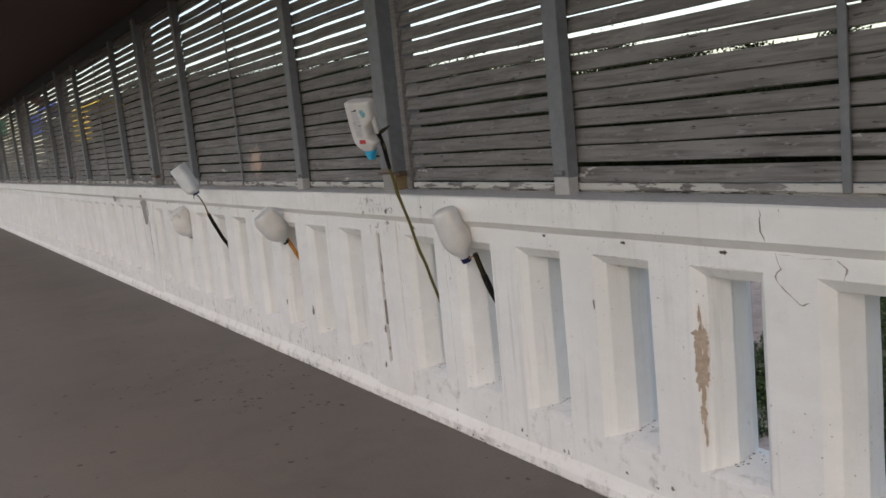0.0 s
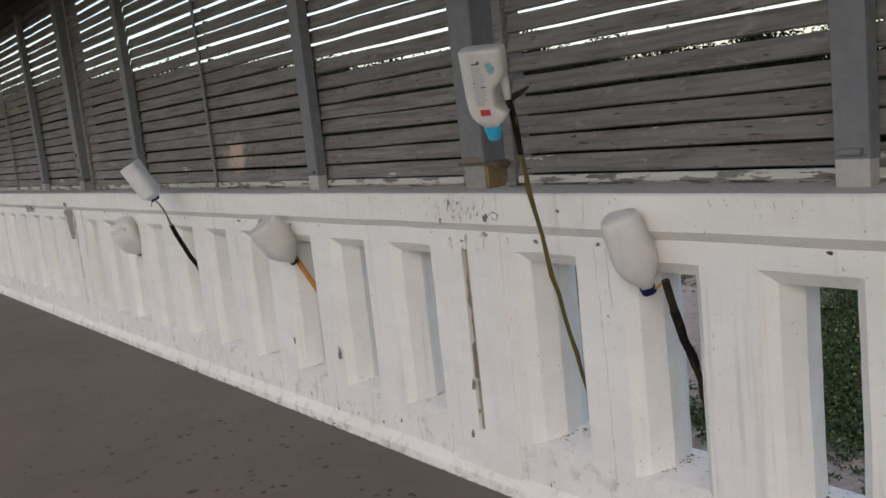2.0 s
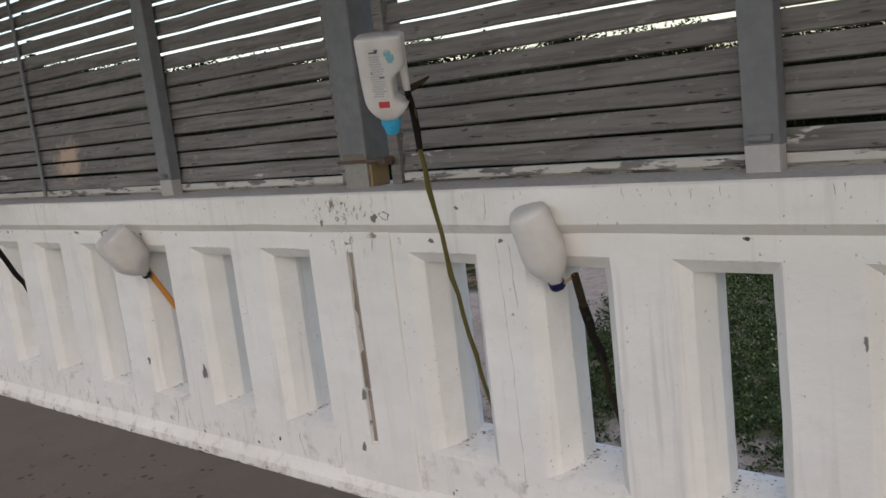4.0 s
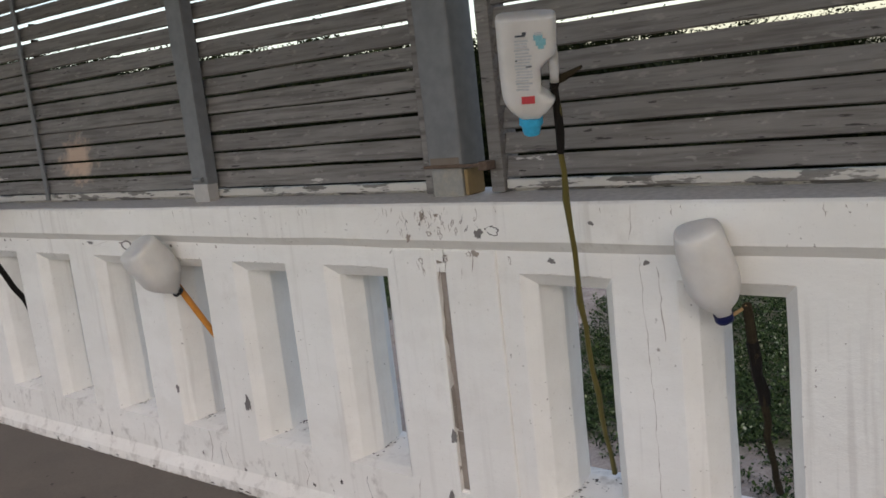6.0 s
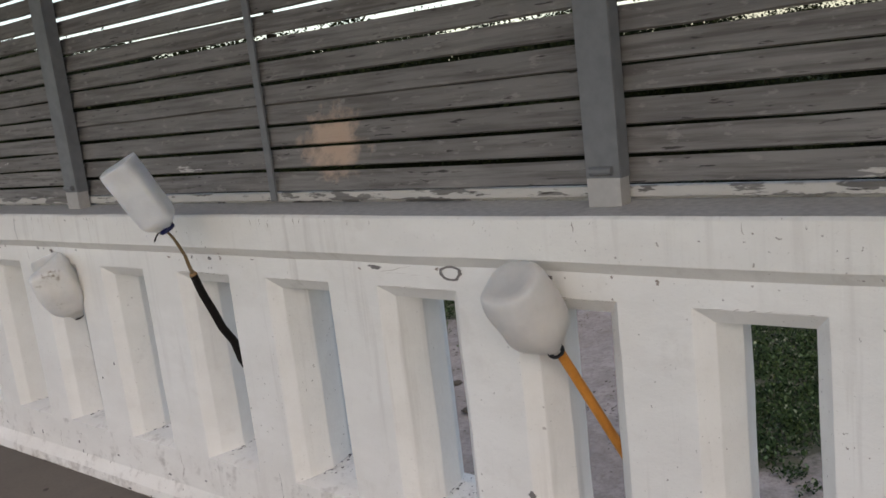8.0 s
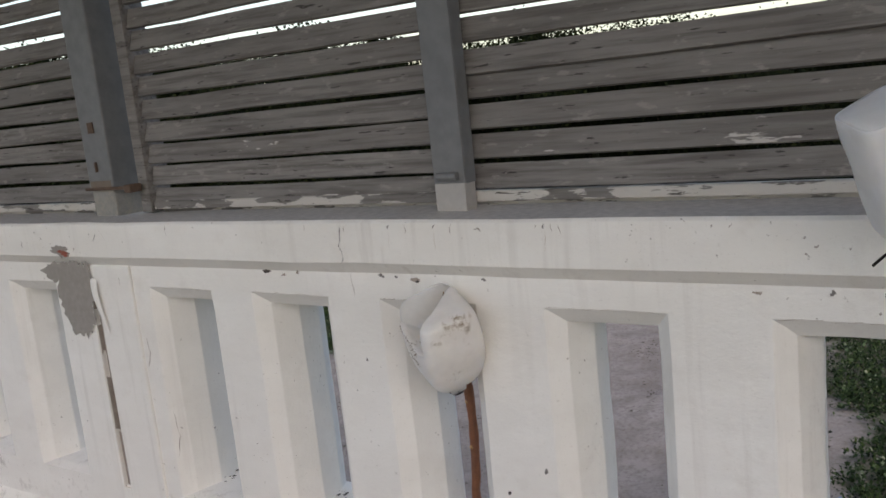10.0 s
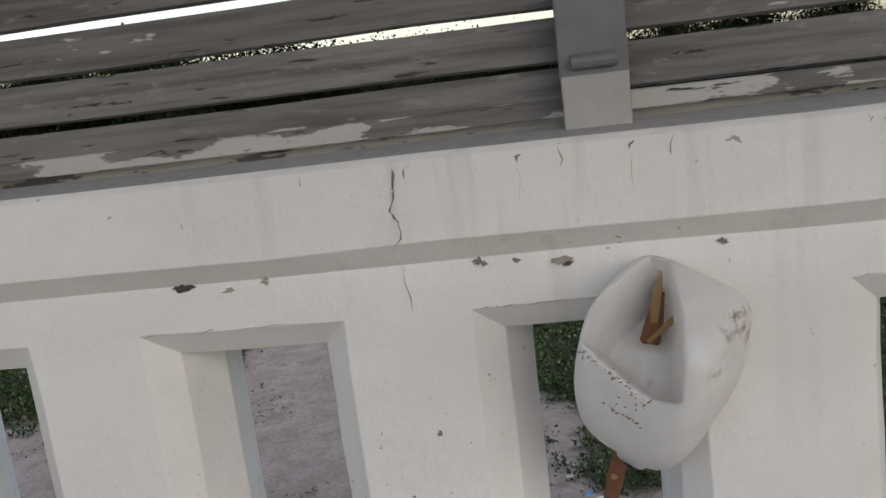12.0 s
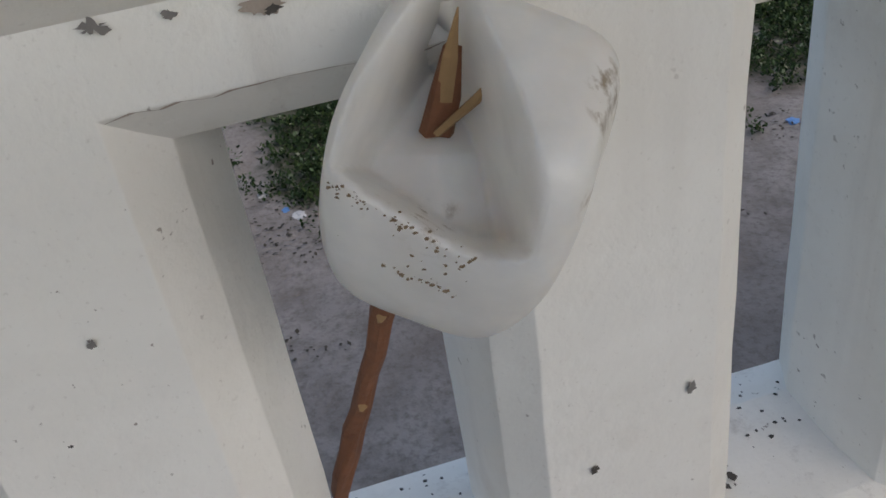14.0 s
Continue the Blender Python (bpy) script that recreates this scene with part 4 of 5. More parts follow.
part("tie", tube(along((1.634, 3.178, 1.325), hp[-1], 3), [0.009, 0.010, 0.009, 0.008], 9, 0.2, 9), TAPE, cane)
part("side_twig", tube(along((1.634, 3.176, 1.335), (1.650, 3.118, 1.362), 3), [0.007, 0.008, 0.006, 0.003], 7, 0.2, 10), DARKBARK, cane)

# round jug on an orange stick, its base towards the walk
base3, cap3 = Vector((1.722, 4.924, 0.935)), Vector((1.842, 4.902, 0.752))
b3 = thing("plastic_jug", "round milky plastic jug on an orange stick, base outwards", "jug", "bottles on sticks")
rows = smooth_rows([(0.040, 0.002, 0.002), (0.036, 0.012, 0.012), (0.010, 0.036, 0.036), (0.0, 0.050, 0.050), (0.03, 0.066, 0.064), (0.16, 0.071, 0.072), (0.45, 0.073, 0.075), (0.66, 0.068, 0.069), (0.84, 0.045, 0.044), (0.95, 0.021, 0.021), (1.0, 0.018, 0.018)], 44)
part("body", bottle_shell(base3, cap3, (-1, 0, 0), rows, 44, 2.5, dented(3, 0.0045)), MILKY, b3, smooth=True)
ax = (cap3 - base3).normalized()
part("cap", cap_mesh(cap3 + ax * 0.004, ax, 0.020, 0.020, 0.018), CAP_BLACK, b3, "black neck ring")
os_ = thing("orange_stick", "orange painted wooden stick resting in a parapet opening", "stick", "sticks in the openings")
part("rod", tube(along((2.059, 4.776, 0.276), (1.858, 4.916, 0.766), 6), [0.0115] * 7, 12, 0.02, 2), ORANGE, os_)

# square bottle held up on a taped stick
base4, cap4 = Vector((1.583, 6.078, 1.240)), Vector((1.677, 6.041, 1.048))
b4 = thing("plastic_bottle", "square milky plastic bottle with navy cap on a taped stick", "bottle", "bottles on sticks")
rows = smooth_rows([(0.0, 0.034, 0.034), (0.008, 0.046, 0.044), (0.04, 0.0495, 0.047), (0.40, 0.050, 0.047), (0.74, 0.049, 0.046), (0.88, 0.044, 0.041), (0.96, 0.028, 0.027), (1.0, 0.020, 0.020)])
part("body", bottle_shell(base4, cap4, (-0.9, -0.6, 0), rows, 44, 5.0, dented(4, 0.003)), MILKY_BLUE, b4, smooth=True)
ax = (cap4 - base4).normalized()
part("cap", cap_mesh(cap4 + ax * 0.003, ax, 0.024, 0.024, 0.014), CAP_NAVY, b4, "navy screw cap")
s4 = thing("stick", "thin twig spliced to a black taped stick in the opening", "stick", "sticks in the openings")
pts = along((2.052, 6.134, 0.276), (1.746, 6.050, 0.893), 10, (0, 0, 0), 0.004, 12)
part("branch", tube(pts, [0.007, 0.007, 0.008, 0.009, 0.009, 0.011, 0.0115, 0.012, 0.0115, 0.012, 0.011], 9, 0.12, 12), DARKBARK, s4)
part("tape_wrap", tube(pts[4:], [0.0105, 0.0125, 0.0125, 0.013, 0.0125, 0.013, 0.012], 9, 0.1, 13), TAPE, s4, "black tape wrapping")
part("cut_end", tube([pts[-1], pts[-1] + Vector((-0.002, 0, 0.006))], [0.0125, 0.011], 9), RAWWOOD, s4, "pale cut end")
part("thin_twig", tube(along(pts[-1], (1.684, 6.050, 1.035), 5, (0.006, 0.0, 0.006), 0.002, 14), [0.006, 0.0055, 0.005, 0.005, 0.0045, 0.004], 8, 0.1, 14), DRYTWIG, s4)
part("wire_loop", tube([Vector((1.684, 6.052, 1.036)) + Vector((-0.012 * math.sin(q), 0.036 * (1 - math.cos(q)), -0.032 * (1 - math.cos(q)) + 0.018 * math.sin(q))) for q in [0.25 * i for i in range(9)]], [0.0022] * 9, 6), TAPE, s4, "thin black wire")

# gallon jug seen close, with its grip hollow and a broken stick through it
base5, cap5 = Vector((1.752, 6.936, 0.890)), Vector((1.866, 6.980, 0.668))
view5 = Vector((-0.80, 0.16, 0.42)).normalized()
ax5 = (cap5 - base5).normalized()
lip_c = Vector((1.748, 6.960, 0.842))
lip_u = Vector((0.16, 0.97, 0.16))
lip_u = (lip_u - view5 * lip_u.dot(view5)).normalized()
lip_v = view5.cross(lip_u)
if lip_v.z < 0:
    lip_v = -lip_v
# edges of the hollow in the lip's plane, each with the width of its wall
LIP = [((0.030, 0.098), 0.016), ((0.056, 0.040), 0.024), ((0.084, -0.004), 0.008), ((0.050, -0.026), 0.006), ((0.016, -0.0505), 0.006),
       ((-0.007, -0.0575), 0.006), ((-0.036, -0.0575), 0.016), ((-0.038, -0.015), 0.026), ((-0.030, 0.030), 0.030), ((-0.006, 0.098), 0.016)]


def hollow(p):
    """Presses the grip hollow into the side that faces the walk: a floor of two flats that meet in a ridge."""
    p = p + noise.noise_vector(p * 13) * 0.0025
    d = p - lip_c
    u, v, w = d.dot(lip_u), d.dot(lip_v), d.dot(view5)
    if w < -0.035:
        return p
    f = 1.0
    for (a, wall), (b, _) in zip(LIP, LIP[1:] + LIP[:1]):
        eu, ev = b[0] - a[0], b[1] - a[1]
        inside = ((u - a[0]) * ev - (v - a[1]) * eu) / math.hypot(eu, ev)
        if inside < 0:
            f = min(f, 0.0)
        else:
            q = min(1.0, inside / wall)
            f = min(f, q * q * (3 - 2 * q) if wall > 0.012 else q)
    ridge = 0.026 * max(0.0, 1 - abs(u - 0.015) / 0.045) * min(1.0, max(0.0, (0.02 - v) / 0.02))
    depth = 0.082 + 0.35 * max(0.0, v + 0.03) - ridge - 0.25 * max(0.0, u - 0.015)
    return p - view5 * f * (max(0.02, depth) + w * 0.9)


turned = (view5 + lip_u * 0.08).normalized()
rows = smooth_rows([(0.0, 0.004, 0.004), (0.0, 0.034, 0.034), (0.012, 0.054, 0.052), (0.06, 0.068, 0.064), (0.22, 0.0755, 0.071), (0.48, 0.0755, 0.072), (0.66, 0.067, 0.066), (0.82, 0.050, 0.048), (0.94, 0.024, 0.024), (1.0, 0.020, 0.020)], 150)
b5 = thing("plastic_jug", "stained milky gallon jug with hollow grip on a broken stick", "jug", "bottles on sticks")
shell5 = bottle_shell(base5, cap5, turned, rows, 220, 4.6, hollow)
skin = [((v.co - lip_c).dot(lip_u), (v.co - lip_c).dot(lip_v), v.co + view5 * 0.0012) for v in shell5.verts if (v.co - lip_c).dot(view5) > -0.03 and (v.co - lip_c).dot(lip_v) < 0.02]
part("body", shell5, MILKY_SOILED, b5, smooth=True)
# dirt caught along the lip and low on the front
crust, q5 = bmesh.new(), random.Random(9)
for i in range(110):
    if i < 70:
        t = q5.random()
        u, v = 0.078 - 0.082 * t, -0.012 - 0.047 * t - abs(q5.gauss(0, 0.0022 + 0.003 * t))
    else:
        u, v = q5.gauss(0.030, 0.014), q5.gauss(-0.074, 0.011)
    spot = min(skin, key=lambda k: (k[0] - u) ** 2 + (k[1] - v) ** 2)[2] + lip_u * q5.gauss(0, 0.0012) + lip_v * q5.gauss(0, 0.0012)
    r, turn_ = q5.uniform(0.0003, 0.0013), q5.uniform(0, 6.28)
    crust.faces.new([crust.verts.new(spot + (lip_u * math.cos(turn_ + a) * 1.5 + lip_v * math.sin(turn_ + a)) * r * q5.uniform(0.5, 1.3)) for a in (0, 0.9, 1.9, 2.9, 3.8, 5.0)])
tagged(part("dirt_crust", crust, DIRT, b5), "brown dirt specks along the lip", kind="stuff")
part("neck_ring", cap_mesh(cap5 + ax5 * 0.002, ax5, 0.0195, 0.0195, 0.014), CAP_BLACK, b5, "black neck ring")
s5 = thing("broken_stick", "red-brown branch stick snapped at the top, through the jug", "stick", "sticks in the openings")
pts = along((2.066, 7.088, 0.276), (1.935, 6.993, 0.64), 8, (0.006, 0, 0), 0.002, 21) + along((1.915, 6.985, 0.68), (1.836, 6.956, 0.814), 4, (0, 0, 0), 0.001, 22)
part("branch", tube(pts, [0.0108] * 5 + [0.0106] * (len(pts) - 5), 12, 0.20, 22), REDBARK, s5)
for p in (pts[7], pts[4]):
    part("knot", tube([p + Vector((-0.008, 0.001, 0.004)), p + Vector((-0.0150, 0.002, 0.008))], [0.006, 0.004], 9, 0.25, 3), RAWWOOD, s5, "pale cut knot")
up = (Vector((1.806, 6.940, 0.902)) - pts[-1])
front = view5 * 0.008
part("split_bark", tube([pts[-1], pts[-1] + up * 0.35 + front, pts[-1] + up * 0.7 + front], [0.0108, 0.0098, 0.006], 9, 0.25, 23), REDBARK, s5, "dark split bark")
part("splinter", tube([pts[-1] + up * 0.3 + front * 1.6, pts[-1] + up * 0.65 + front * 1.6, pts[-1] + up * 1.0 + front], [0.0052, 0.0048, 0.0006], 6, 0.25, 24), RAWWOOD, s5, "raw wood splinter")
part("splinter", tube([pts[-1] + front * 2, pts[-1] + up * 0.28 + front * 3 - lip_u * 0.020, pts[-1] + up * 0.45 + front * 3 - lip_u * 0.027], [0.003, 0.004, 0.001], 6, 0.3, 25), RAWWOOD, s5, "raw wood splinter")


# ---- ground below: trodden earth and weedy turf ----


def turf(x, y):
    """How grassy a spot is; above 0 it is turf."""
    w = 0.55 * noise.noise(Vector((x * 0.9, y * 0.9, 3.0))) + 0.3 * noise.noise(Vector((x * 2.7, y * 2.7, 7.0)))
    near = min((x - 6.7) / 0.9, (7.1 + 0.3 * (x - 7.4) - y) / 0.6, (y - 3.7 + 0.2 * (x - 7)) / 0.6)
    gap = max(abs(x - 8.7) / 0.8, abs(y - 3.2) / 0.5) - 1
    south = min((x - 6.8) / 0.8, (4.2 - y) / 0.5, gap * 2)
    north = min((x - 9.0 + 0.12 * (y - 12)) / 0.8, (y - 11.0 - 0.1 * (12 - x)) / 0.8)
    far = (x - 15.0) / 2.0
    west = (-4.5 - x) / 1.5
    return max(near, north, south, far, west) + w


def axis_steps(lo, hi, fine, ends):
    vals = [lo + fine * i for i in range(int((hi - lo) / fine) + 1)]
    out = []
    s = fine
    v = lo
    while v > -ends:
        s *= 1.5
        v -= s
        out.insert(0, v)
    s, v = fine, vals[-1]
    up_ = []
    while v < ends:
        s *= 1.5
        v += s
        up_.append(v)
    return out + vals + up_


xs, ys = axis_steps(3.0, 15.0, 0.08, 900), axis_steps(-1.0, 20.0, 0.08, 900)
verts = [(x, y, GROUND_Z + (0.05 * noise.noise(Vector((x * 0.8, y * 0.8, 0))) + 0.022 * noise.noise(Vector((x * 3.1, y * 3.1, 5))) if 1 < x < 18 and -3 < y < 23 else 0.0)) for x in xs for y in ys]
ny = len(ys)
faces = [(i * ny + j, (i + 1) * ny + j, (i + 1) * ny + j + 1, i * ny + j + 1) for i in range(len(xs) - 1) for j in range(ny - 1)]
gm = bpy.data.meshes.new("ground")
gm.from_pydata(verts, [], faces)
gm.materials.append(EARTH)
growth = gm.attributes.new("turf", "FLOAT", "POINT")
growth.data.foreach_set("value", [min(0.5, max(0.0, 0.15 + 0.5 * turf(x, y))) for x, y, z in verts])
gm.materials.append(TURF)
for f in gm.polygons:
    f.use_smooth = True
    f.material_index = 1 if f.center.x > 15.2 or f.center.x < -5 else 0
ground = tagged(new("ground", gm), "trodden grey-brown earth with weedy turf patches", "ground", kind="structure")

rnd = random.Random(17)
gv, gf = [], []


def leaf(x, y, z, size, lift):
    a = rnd.uniform(0, 6.28)
    d = Vector((math.cos(a), math.sin(a), lift)).normalized() * size
    s = Vector((-math.sin(a), math.cos(a), rnd.uniform(-0.3, 0.3))) * size * rnd.uniform(0.22, 0.4)
    o = Vector((x, y, z))
    i = len(gv)
    gv.extend([o, o + d * 0.5 + s, o + d, o + d * 0.5 - s])
    gf.append((i, i + 1, i + 2, i + 3))


def tuft(x, y, count, r, h):
    for _ in range(count):
        q, m = rnd.uniform(0, 6.28), r * math.sqrt(rnd.random())
        leaf(x + m * math.cos(q), y + m * math.sin(q), GROUND_Z + rnd.uniform(0.0, h), rnd.uniform(0.018, 0.052), rnd.uniform(0.1, 1.6))


n_tufts = 0
while n_tufts < 15000:
    x, y = 6.0 + 9.5 * rnd.random() ** 1.4, rnd.uniform(1.0, 16)
    g = turf(x, y)
    clump = noise.noise(Vector((x * 3.4, y * 3.4, 11.0))) + 0.5 * noise.noise(Vector((x * 9.0, y * 9.0, 2.0)))
    if g > -0.2 and rnd.random() < (g + 0.2) * 0.8 + 0.55 * clump:
        tuft(x, y, 20, 0.075, 0.06 if rnd.random() < 0.85 else 0.14)
        n_tufts += 1
for _ in range(420):
    x, y = rnd.uniform(4.0, 12.0), rnd.uniform(1.0, 14.0)
    if turf(x, y) > -0.9:
        tuft(x, y, 7, 0.05, 0.03)
wm = bpy.data.meshes.new("weeds")
wm.from_pydata(gv, [], gf)
wm.materials.append(GRASS)
tagged(new("weeds", wm), "low dark green weeds and grass on the turf", "grass", kind="stuff")

# dead leaves and dark bits trodden into the earth
gv, gf = [], []
n_bits = 0
while n_bits < 3000:
    x, y = rnd.uniform(5.2, 10.5), rnd.uniform(3.0, 12.5)
    if noise.noise(Vector((x * 1.3, y * 1.3, 21.0))) + 0.6 * noise.noise(Vector((x * 4.5, y * 4.5, 8.0))) > 0.16 + 0.12 * rnd.random():
        leaf(x, y, GROUND_Z + 0.05 * noise.noise(Vector((x * 0.8, y * 0.8, 0))) + 0.012, rnd.uniform(0.015, 0.05), rnd.uniform(0.0, 0.35))
        n_bits += 1
lm = bpy.data.meshes.new("leaf_litter")
lm.from_pydata(gv, [], gf)
lm.materials.append(CLOD)
tagged(new("leaf_litter", lm), "dark dead leaves and clods trodden into the earth", "leaf litter", kind="stuff")

# stones, sticks and litter
for i, (x, y, r, mat, nm, lb, ct) in enumerate((
        (6.82, 6.98, 0.05, LITTER, "paper_scrap", "crumpled white paper scrap on the earth", "litter"),
        (6.36, 3.37, 0.045, LITTER_BLUE, "plastic_scrap", "small blue plastic scrap beside the turf", "litter"),
        (6.95, 7.06, 0.03, LITTER_BLUE, "plastic_scrap", "tiny blue plastic scrap on the earth", "litter"),
        (7.25, 7.2, 0.04, LITTER, "paper_scrap", "small white paper scrap by the weeds", "litter"),
        (8.9, 3.1, 0.07, LITTER, "paper_scrap", "white paper scrap on bare earth", "litter"),
        (6.9, 4.1, 0.05, LITTER, "paper_scrap", "small white paper scrap by the turf", "litter"),
        (5.15, 6.75, 0.012, LITTER, "paper_scrap", "small pale scrap trodden into the earth", "litter"),
        (8.39, 4.12, 0.045, LITTER_RED, "plastic_scrap", "small red and white plastic scrap on the turf", "litter"),
        (6.3, 9.2, 0.10, CLOD, "stone", "dark rounded stone half sunk in the earth", "stone"),
        (7.6, 9.9, 0.07, CLOD, "stone", "dark clod of earth on the path", "stone"),
        (7.0, 9.3, 0.06, CLOD, "stone", "dark clod of earth on the path", "stone"))):
    bm = bmesh.new()
    bmesh.ops.create_icosphere(bm, subdivisions=3, radius=r)
    for v in bm.verts:
        q = v.co / r
        v.co = Vector((v.co.x * 1.2, v.co.y * 0.9, v.co.z * 0.32)) * (1 + 0.55 * noise.noise(q * 1.7 + Vector((i, 0, 0))) + 0.2 * noise.noise(q * 4 + Vector((0, i, 0))))
        v.co += Vector((x, y, GROUND_Z + r * 0.18))
    tagged(part(nm, bm, mat), lb, ct)
for i in range(6):
    y, x = 11.2 + 0.2 * i, 11.6 + 0.15 * i
    bm = tube(along((x, y, GROUND_Z + 0.04), (x + rnd.uniform(0.3, 0.9), y + rnd.uniform(-0.9, -0.3), GROUND_Z + 0.10), 4, (0, 0, 0.05), 0.04, i), [0.03, 0.026, 0.022, 0.016, 0.008], 7, 0.2, i)
    tagged(part("fallen_branch", bm, TRUNK), "dark fallen branch lying on the earth", "branch", "fallen branches")

# ---- trees and bushes beyond ----


def tree(seed, height, spread, leaf_n, trunk_r):
    r = random.Random(seed)
    t = thing("tree", "dark green broadleaf tree beyond the trodden earth", "tree", "trees beyond the slats")
    fork = height * 0.35
    bm = tube(along((0, 0, -0.1), (r.uniform(-0.1, 0.1), r.uniform(-0.1, 0.1), fork), 5, (0.05, 0, 0), 0.03, seed), [trunk_r * (1 - 0.09 * i) for i in range(6)], 10, 0.08, seed)
    limbs = []
    for i in range(9):
        a = i * 0.7 + r.uniform(-0.3, 0.3)
        end = Vector((math.cos(a) * spread * r.uniform(0.5, 0.85), math.sin(a) * spread * r.uniform(0.5, 0.85), height * r.uniform(0.14, 0.92)))
        limb = along((0, 0, fork * r.uniform(0.7, 0.98)), end, 5, (0, 0, 0.25), 0.06, seed + i)
        limbs.append(limb)
        lb = tube(limb, [trunk_r * 0.5 * (1 - 0.17 * j) for j in range(6)], 7, 0.1, i)
        tmp = bpy.data.meshes.new("limb")
        lb.to_mesh(tmp)
        lb.free()
        bm.from_mesh(tmp)
    part("trunk", bm, TRUNK, t)
    v, f = [], []
    centres = [Vector(q) for limb in limbs for q in limb[2:]]
    for _ in range(leaf_n):
        c = r.choice(centres)
        p = c + Vector((r.gauss(0, 1), r.gauss(0, 1), r.gauss(0, 0.75))) * spread * 0.21
        p.z = max(p.z, 0.25)
        s = r.uniform(0.07, 0.16)
        d = Vector((r.gauss(0, 1), r.gauss(0, 1), r.gauss(-0.2, 0.7))).normalized() * s
        e = d.orthogonal().normalized() * s * 0.45
        i = len(v)
        v.extend([p, p + d * 0.5 + e, p + d, p + d * 0.5 - e])
        f.append((i, i + 1, i + 2, i + 3))
    me = bpy.data.meshes.new("crown")
    me.from_pydata(v, [], f)
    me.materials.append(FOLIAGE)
    o = new("crown", me)
    o.parent = t
    return t


kinds = [tree(31, 5.9, 2.4, 25000, 0.13), tree(52, 5.4, 2.6, 25000, 0.11), tree(77, 6.4, 2.4, 25000, 0.16)]
rnd = random.Random(23)
spots = [(18.0 + rnd.uniform(-1.2, 2.6) + 0.02 * i, -9 + 1.45 * i + rnd.uniform(-0.5, 0.5)) for i in range(50)] + [(19.0 + rnd.uniform(-1, 3), 64 + 2.6 * i + rnd.uniform(-0.8, 0.8)) for i in range(22)]


def stature(y):
    """The trees grow taller along the gallery."""
    known = ((-99, 0.76), (8, 0.79), (12, 0.87), (15, 0.95), (20, 1.04), (28, 1.14), (38, 1.32), (44, 1.5), (65, 1.85), (130, 2.2))
    for (ya, sa), (yb, sb) in zip(known, known[1:]):
        if y <= yb:
            return sa + (sb - sa) * (y - ya) / (yb - ya)
    return 2.0


for i, (x, y) in enumerate(spots):
    m = pose(x, y, GROUND_Z + 0.02, 0, 0, rnd.uniform(0, 360)) @ Matrix.Scale(stature(y), 4)
    if i < 3:
        kinds[i].matrix_basis = m
    else:
        copy_thing(kinds[i % 3], m)
# a taller, farther row closes the view
far_known = ((-99, 0.9), (12, 0.95), (20, 1.08), (36, 1.36), (52, 1.53), (72, 1.9), (126, 2.7), (999, 2.7))
for i in range(78):
    x, y = 34 + rnd.uniform(-2.5, 3), -12 + 1.75 * i + rnd.uniform(-0.7, 0.7)
    size = next(sa + (sb - sa) * (y - ya) / (yb - ya) for (ya, sa), (yb, sb) in zip(far_known, far_known[1:]) if y <= yb)
    copy_thing(kinds[rnd.randrange(3)], pose(x, y, GROUND_Z + 0.02, 0, 0, rnd.uniform(0, 360)) @ Matrix.Scale(size * rnd.uniform(0.98, 1.15), 4))

# low dark shrubs past the bare patch


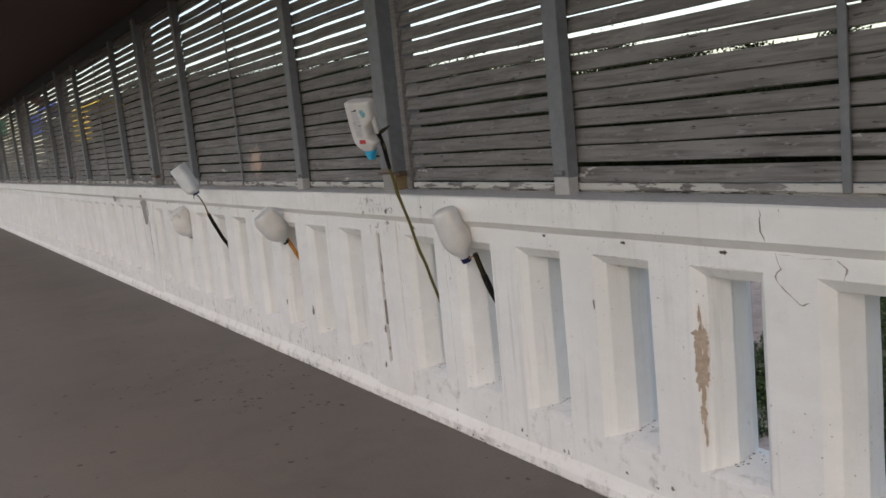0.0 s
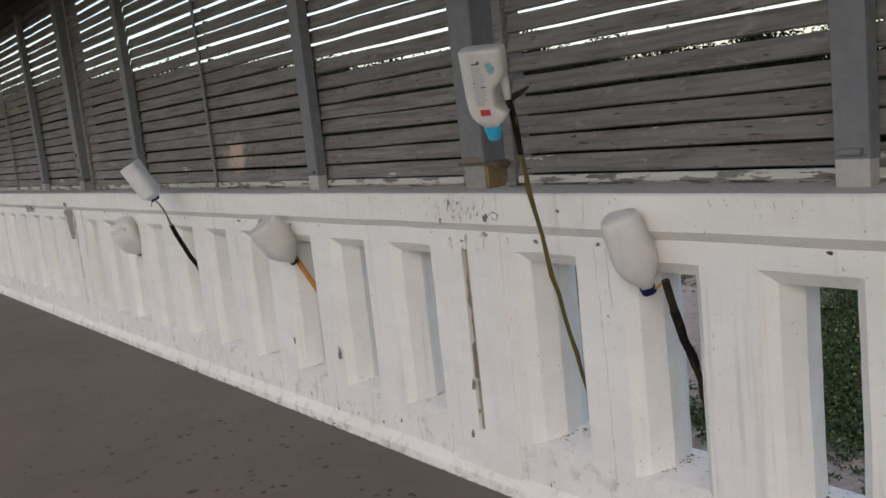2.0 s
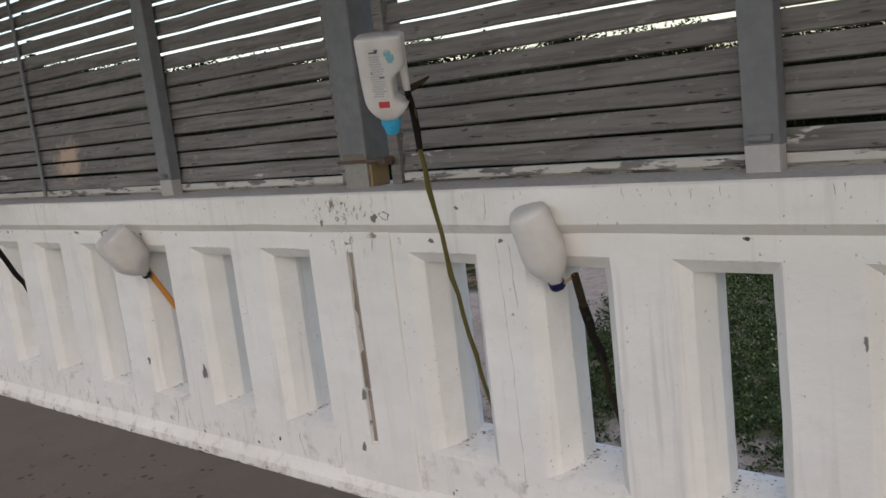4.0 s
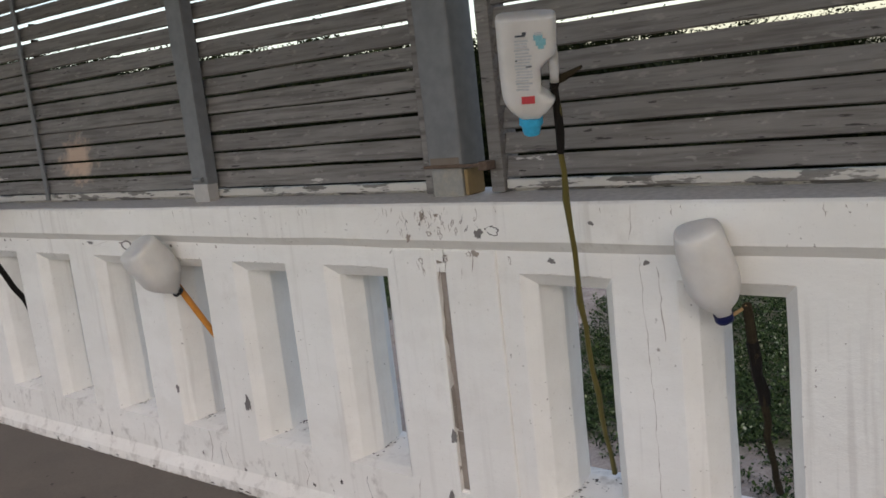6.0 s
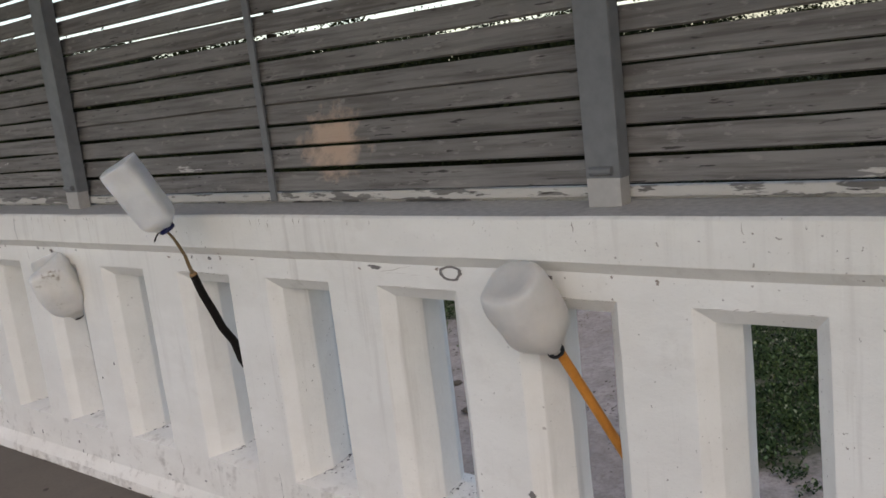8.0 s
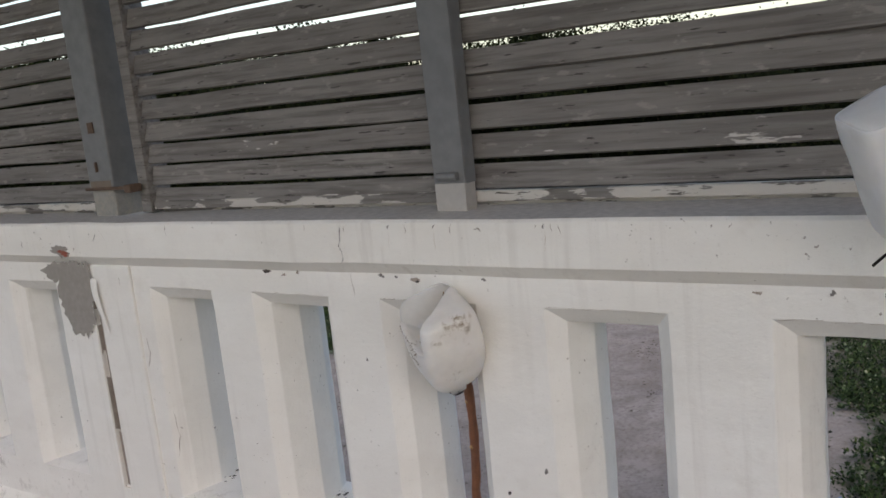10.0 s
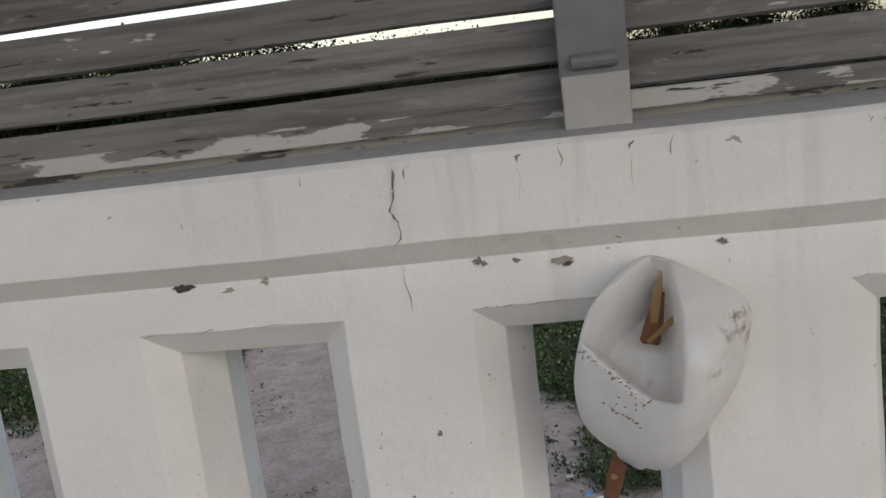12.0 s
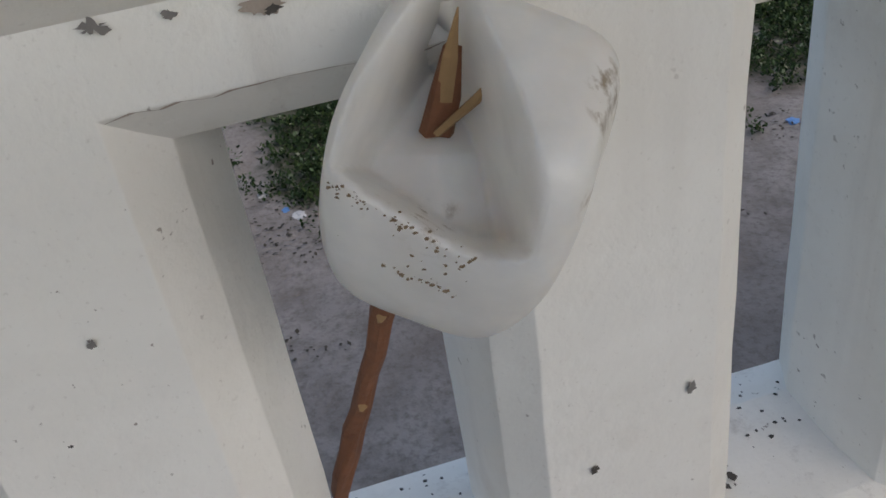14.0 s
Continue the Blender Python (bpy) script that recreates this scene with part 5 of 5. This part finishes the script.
def shrub(x, y, r, h, seed):
    q = random.Random(seed)
    t = thing("shrub", "low dense dark green shrub on the earth", "shrub", "shrubs past the bare patch", at=(x, y, GROUND_Z))
    v, f = [], []
    for i in range(5):
        a = q.uniform(0, 6.28)
        part("stem", tube(along((0.06 * math.cos(a), 0.06 * math.sin(a), -0.05), (r * 0.6 * math.cos(a), r * 0.6 * math.sin(a), h * 0.8), 4, (0, 0, 0.05), 0.02, seed + i), [0.02, 0.017, 0.014, 0.011, 0.007], 7, 0.1, i), TRUNK, t)
    for _ in range(5200):
        a, m = q.uniform(0, 6.28), r * math.sqrt(q.random())
        top = h * (1 - 0.7 * (m / r) ** 2) * (0.8 + 0.35 * math.sin(3 * a + seed))
        p = Vector((m * math.cos(a), m * math.sin(a), max(0.03, top * q.random() ** 0.6)))
        s = q.uniform(0.05, 0.11)
        d = Vector((q.gauss(0, 1), q.gauss(0, 1), q.gauss(0, 0.8))).normalized() * s
        e = d.orthogonal().normalized() * s * 0.4
        i = len(v)
        v.extend([p, p + d * 0.5 + e, p + d, p + d * 0.5 - e])
        f.append((i, i + 1, i + 2, i + 3))
    me = bpy.data.meshes.new("foliage")
    me.from_pydata(v, [], f)
    me.materials.append(SHRUB)
    o = new("foliage", me)
    o.parent = t


for i, (x, y, r, h) in enumerate(((9.9, 2.2, 0.75, 0.55), (10.9, 1.5, 0.9, 0.8), (9.7, 1.0, 0.8, 0.7), (11.6, 2.6, 0.9, 0.8), (12.6, 1.6, 1.0, 1.0), (11.2, 0.2, 1.0, 1.0))):
    shrub(x, y, r, h, 60 + i)

# bright awnings of far stalls along the gallery
AWN = {}
for nm, col in (("yellow", (0.75, 0.50, 0.04)), ("blue", (0.05, 0.12, 0.55)), ("pink", (0.55, 0.10, 0.20)), ("green", (0.03, 0.45, 0.25))):
    AWN[nm] = two_scale("awning_" + nm, col, tuple(0.8 * k for k in col), 1.5, 14, 0.7, 0.2, 0.01)


def stall(x, y, z, w, h, colour):
    t = thing("market_stall", "small stall with a bright %s cloth awning" % colour, "stall", "stalls beyond the slats", at=(x, y, GROUND_Z))
    bm = bmesh.new()
    grid = [[bm.verts.new((-0.8 + 1.6 * u / 4, -w / 2 + w * s / 8, z - GROUND_Z + h * (0.5 - abs(u / 4 - 0.5)) + 0.06 * math.sin(s * 2.1))) for s in range(9)] for u in range(5)]
    for a, b in zip(grid, grid[1:]):
        for s in range(8):
            bm.faces.new((a[s], a[s + 1], b[s + 1], b[s]))
    for s in range(8):
        p, q = grid[0][s], grid[0][s + 1]
        bm.faces.new((p, q, bm.verts.new(q.co - Vector((0, 0, h))), bm.verts.new(p.co - Vector((0, 0, h)))))
    part("awning", bm, AWN[colour], t)
    for px in (-0.75, 0.75):
        for py in (-w / 2 + 0.05, w / 2 - 0.05):
            part("pole", tube([(px, py, 0), (px, py, z - GROUND_Z + 0.02)], [0.03, 0.03], 8), STEEL, t)


stall(7.6, 40.0, 3.3, 6.0, 1.2, "yellow")
stall(7.6, 52.0, 4.0, 5.0, 1.0, "blue")
stall(7.6, 57.5, 4.9, 4.0, 1.0, "pink")
stall(7.6, 68.0, 4.6, 4.0, 1.0, "green")
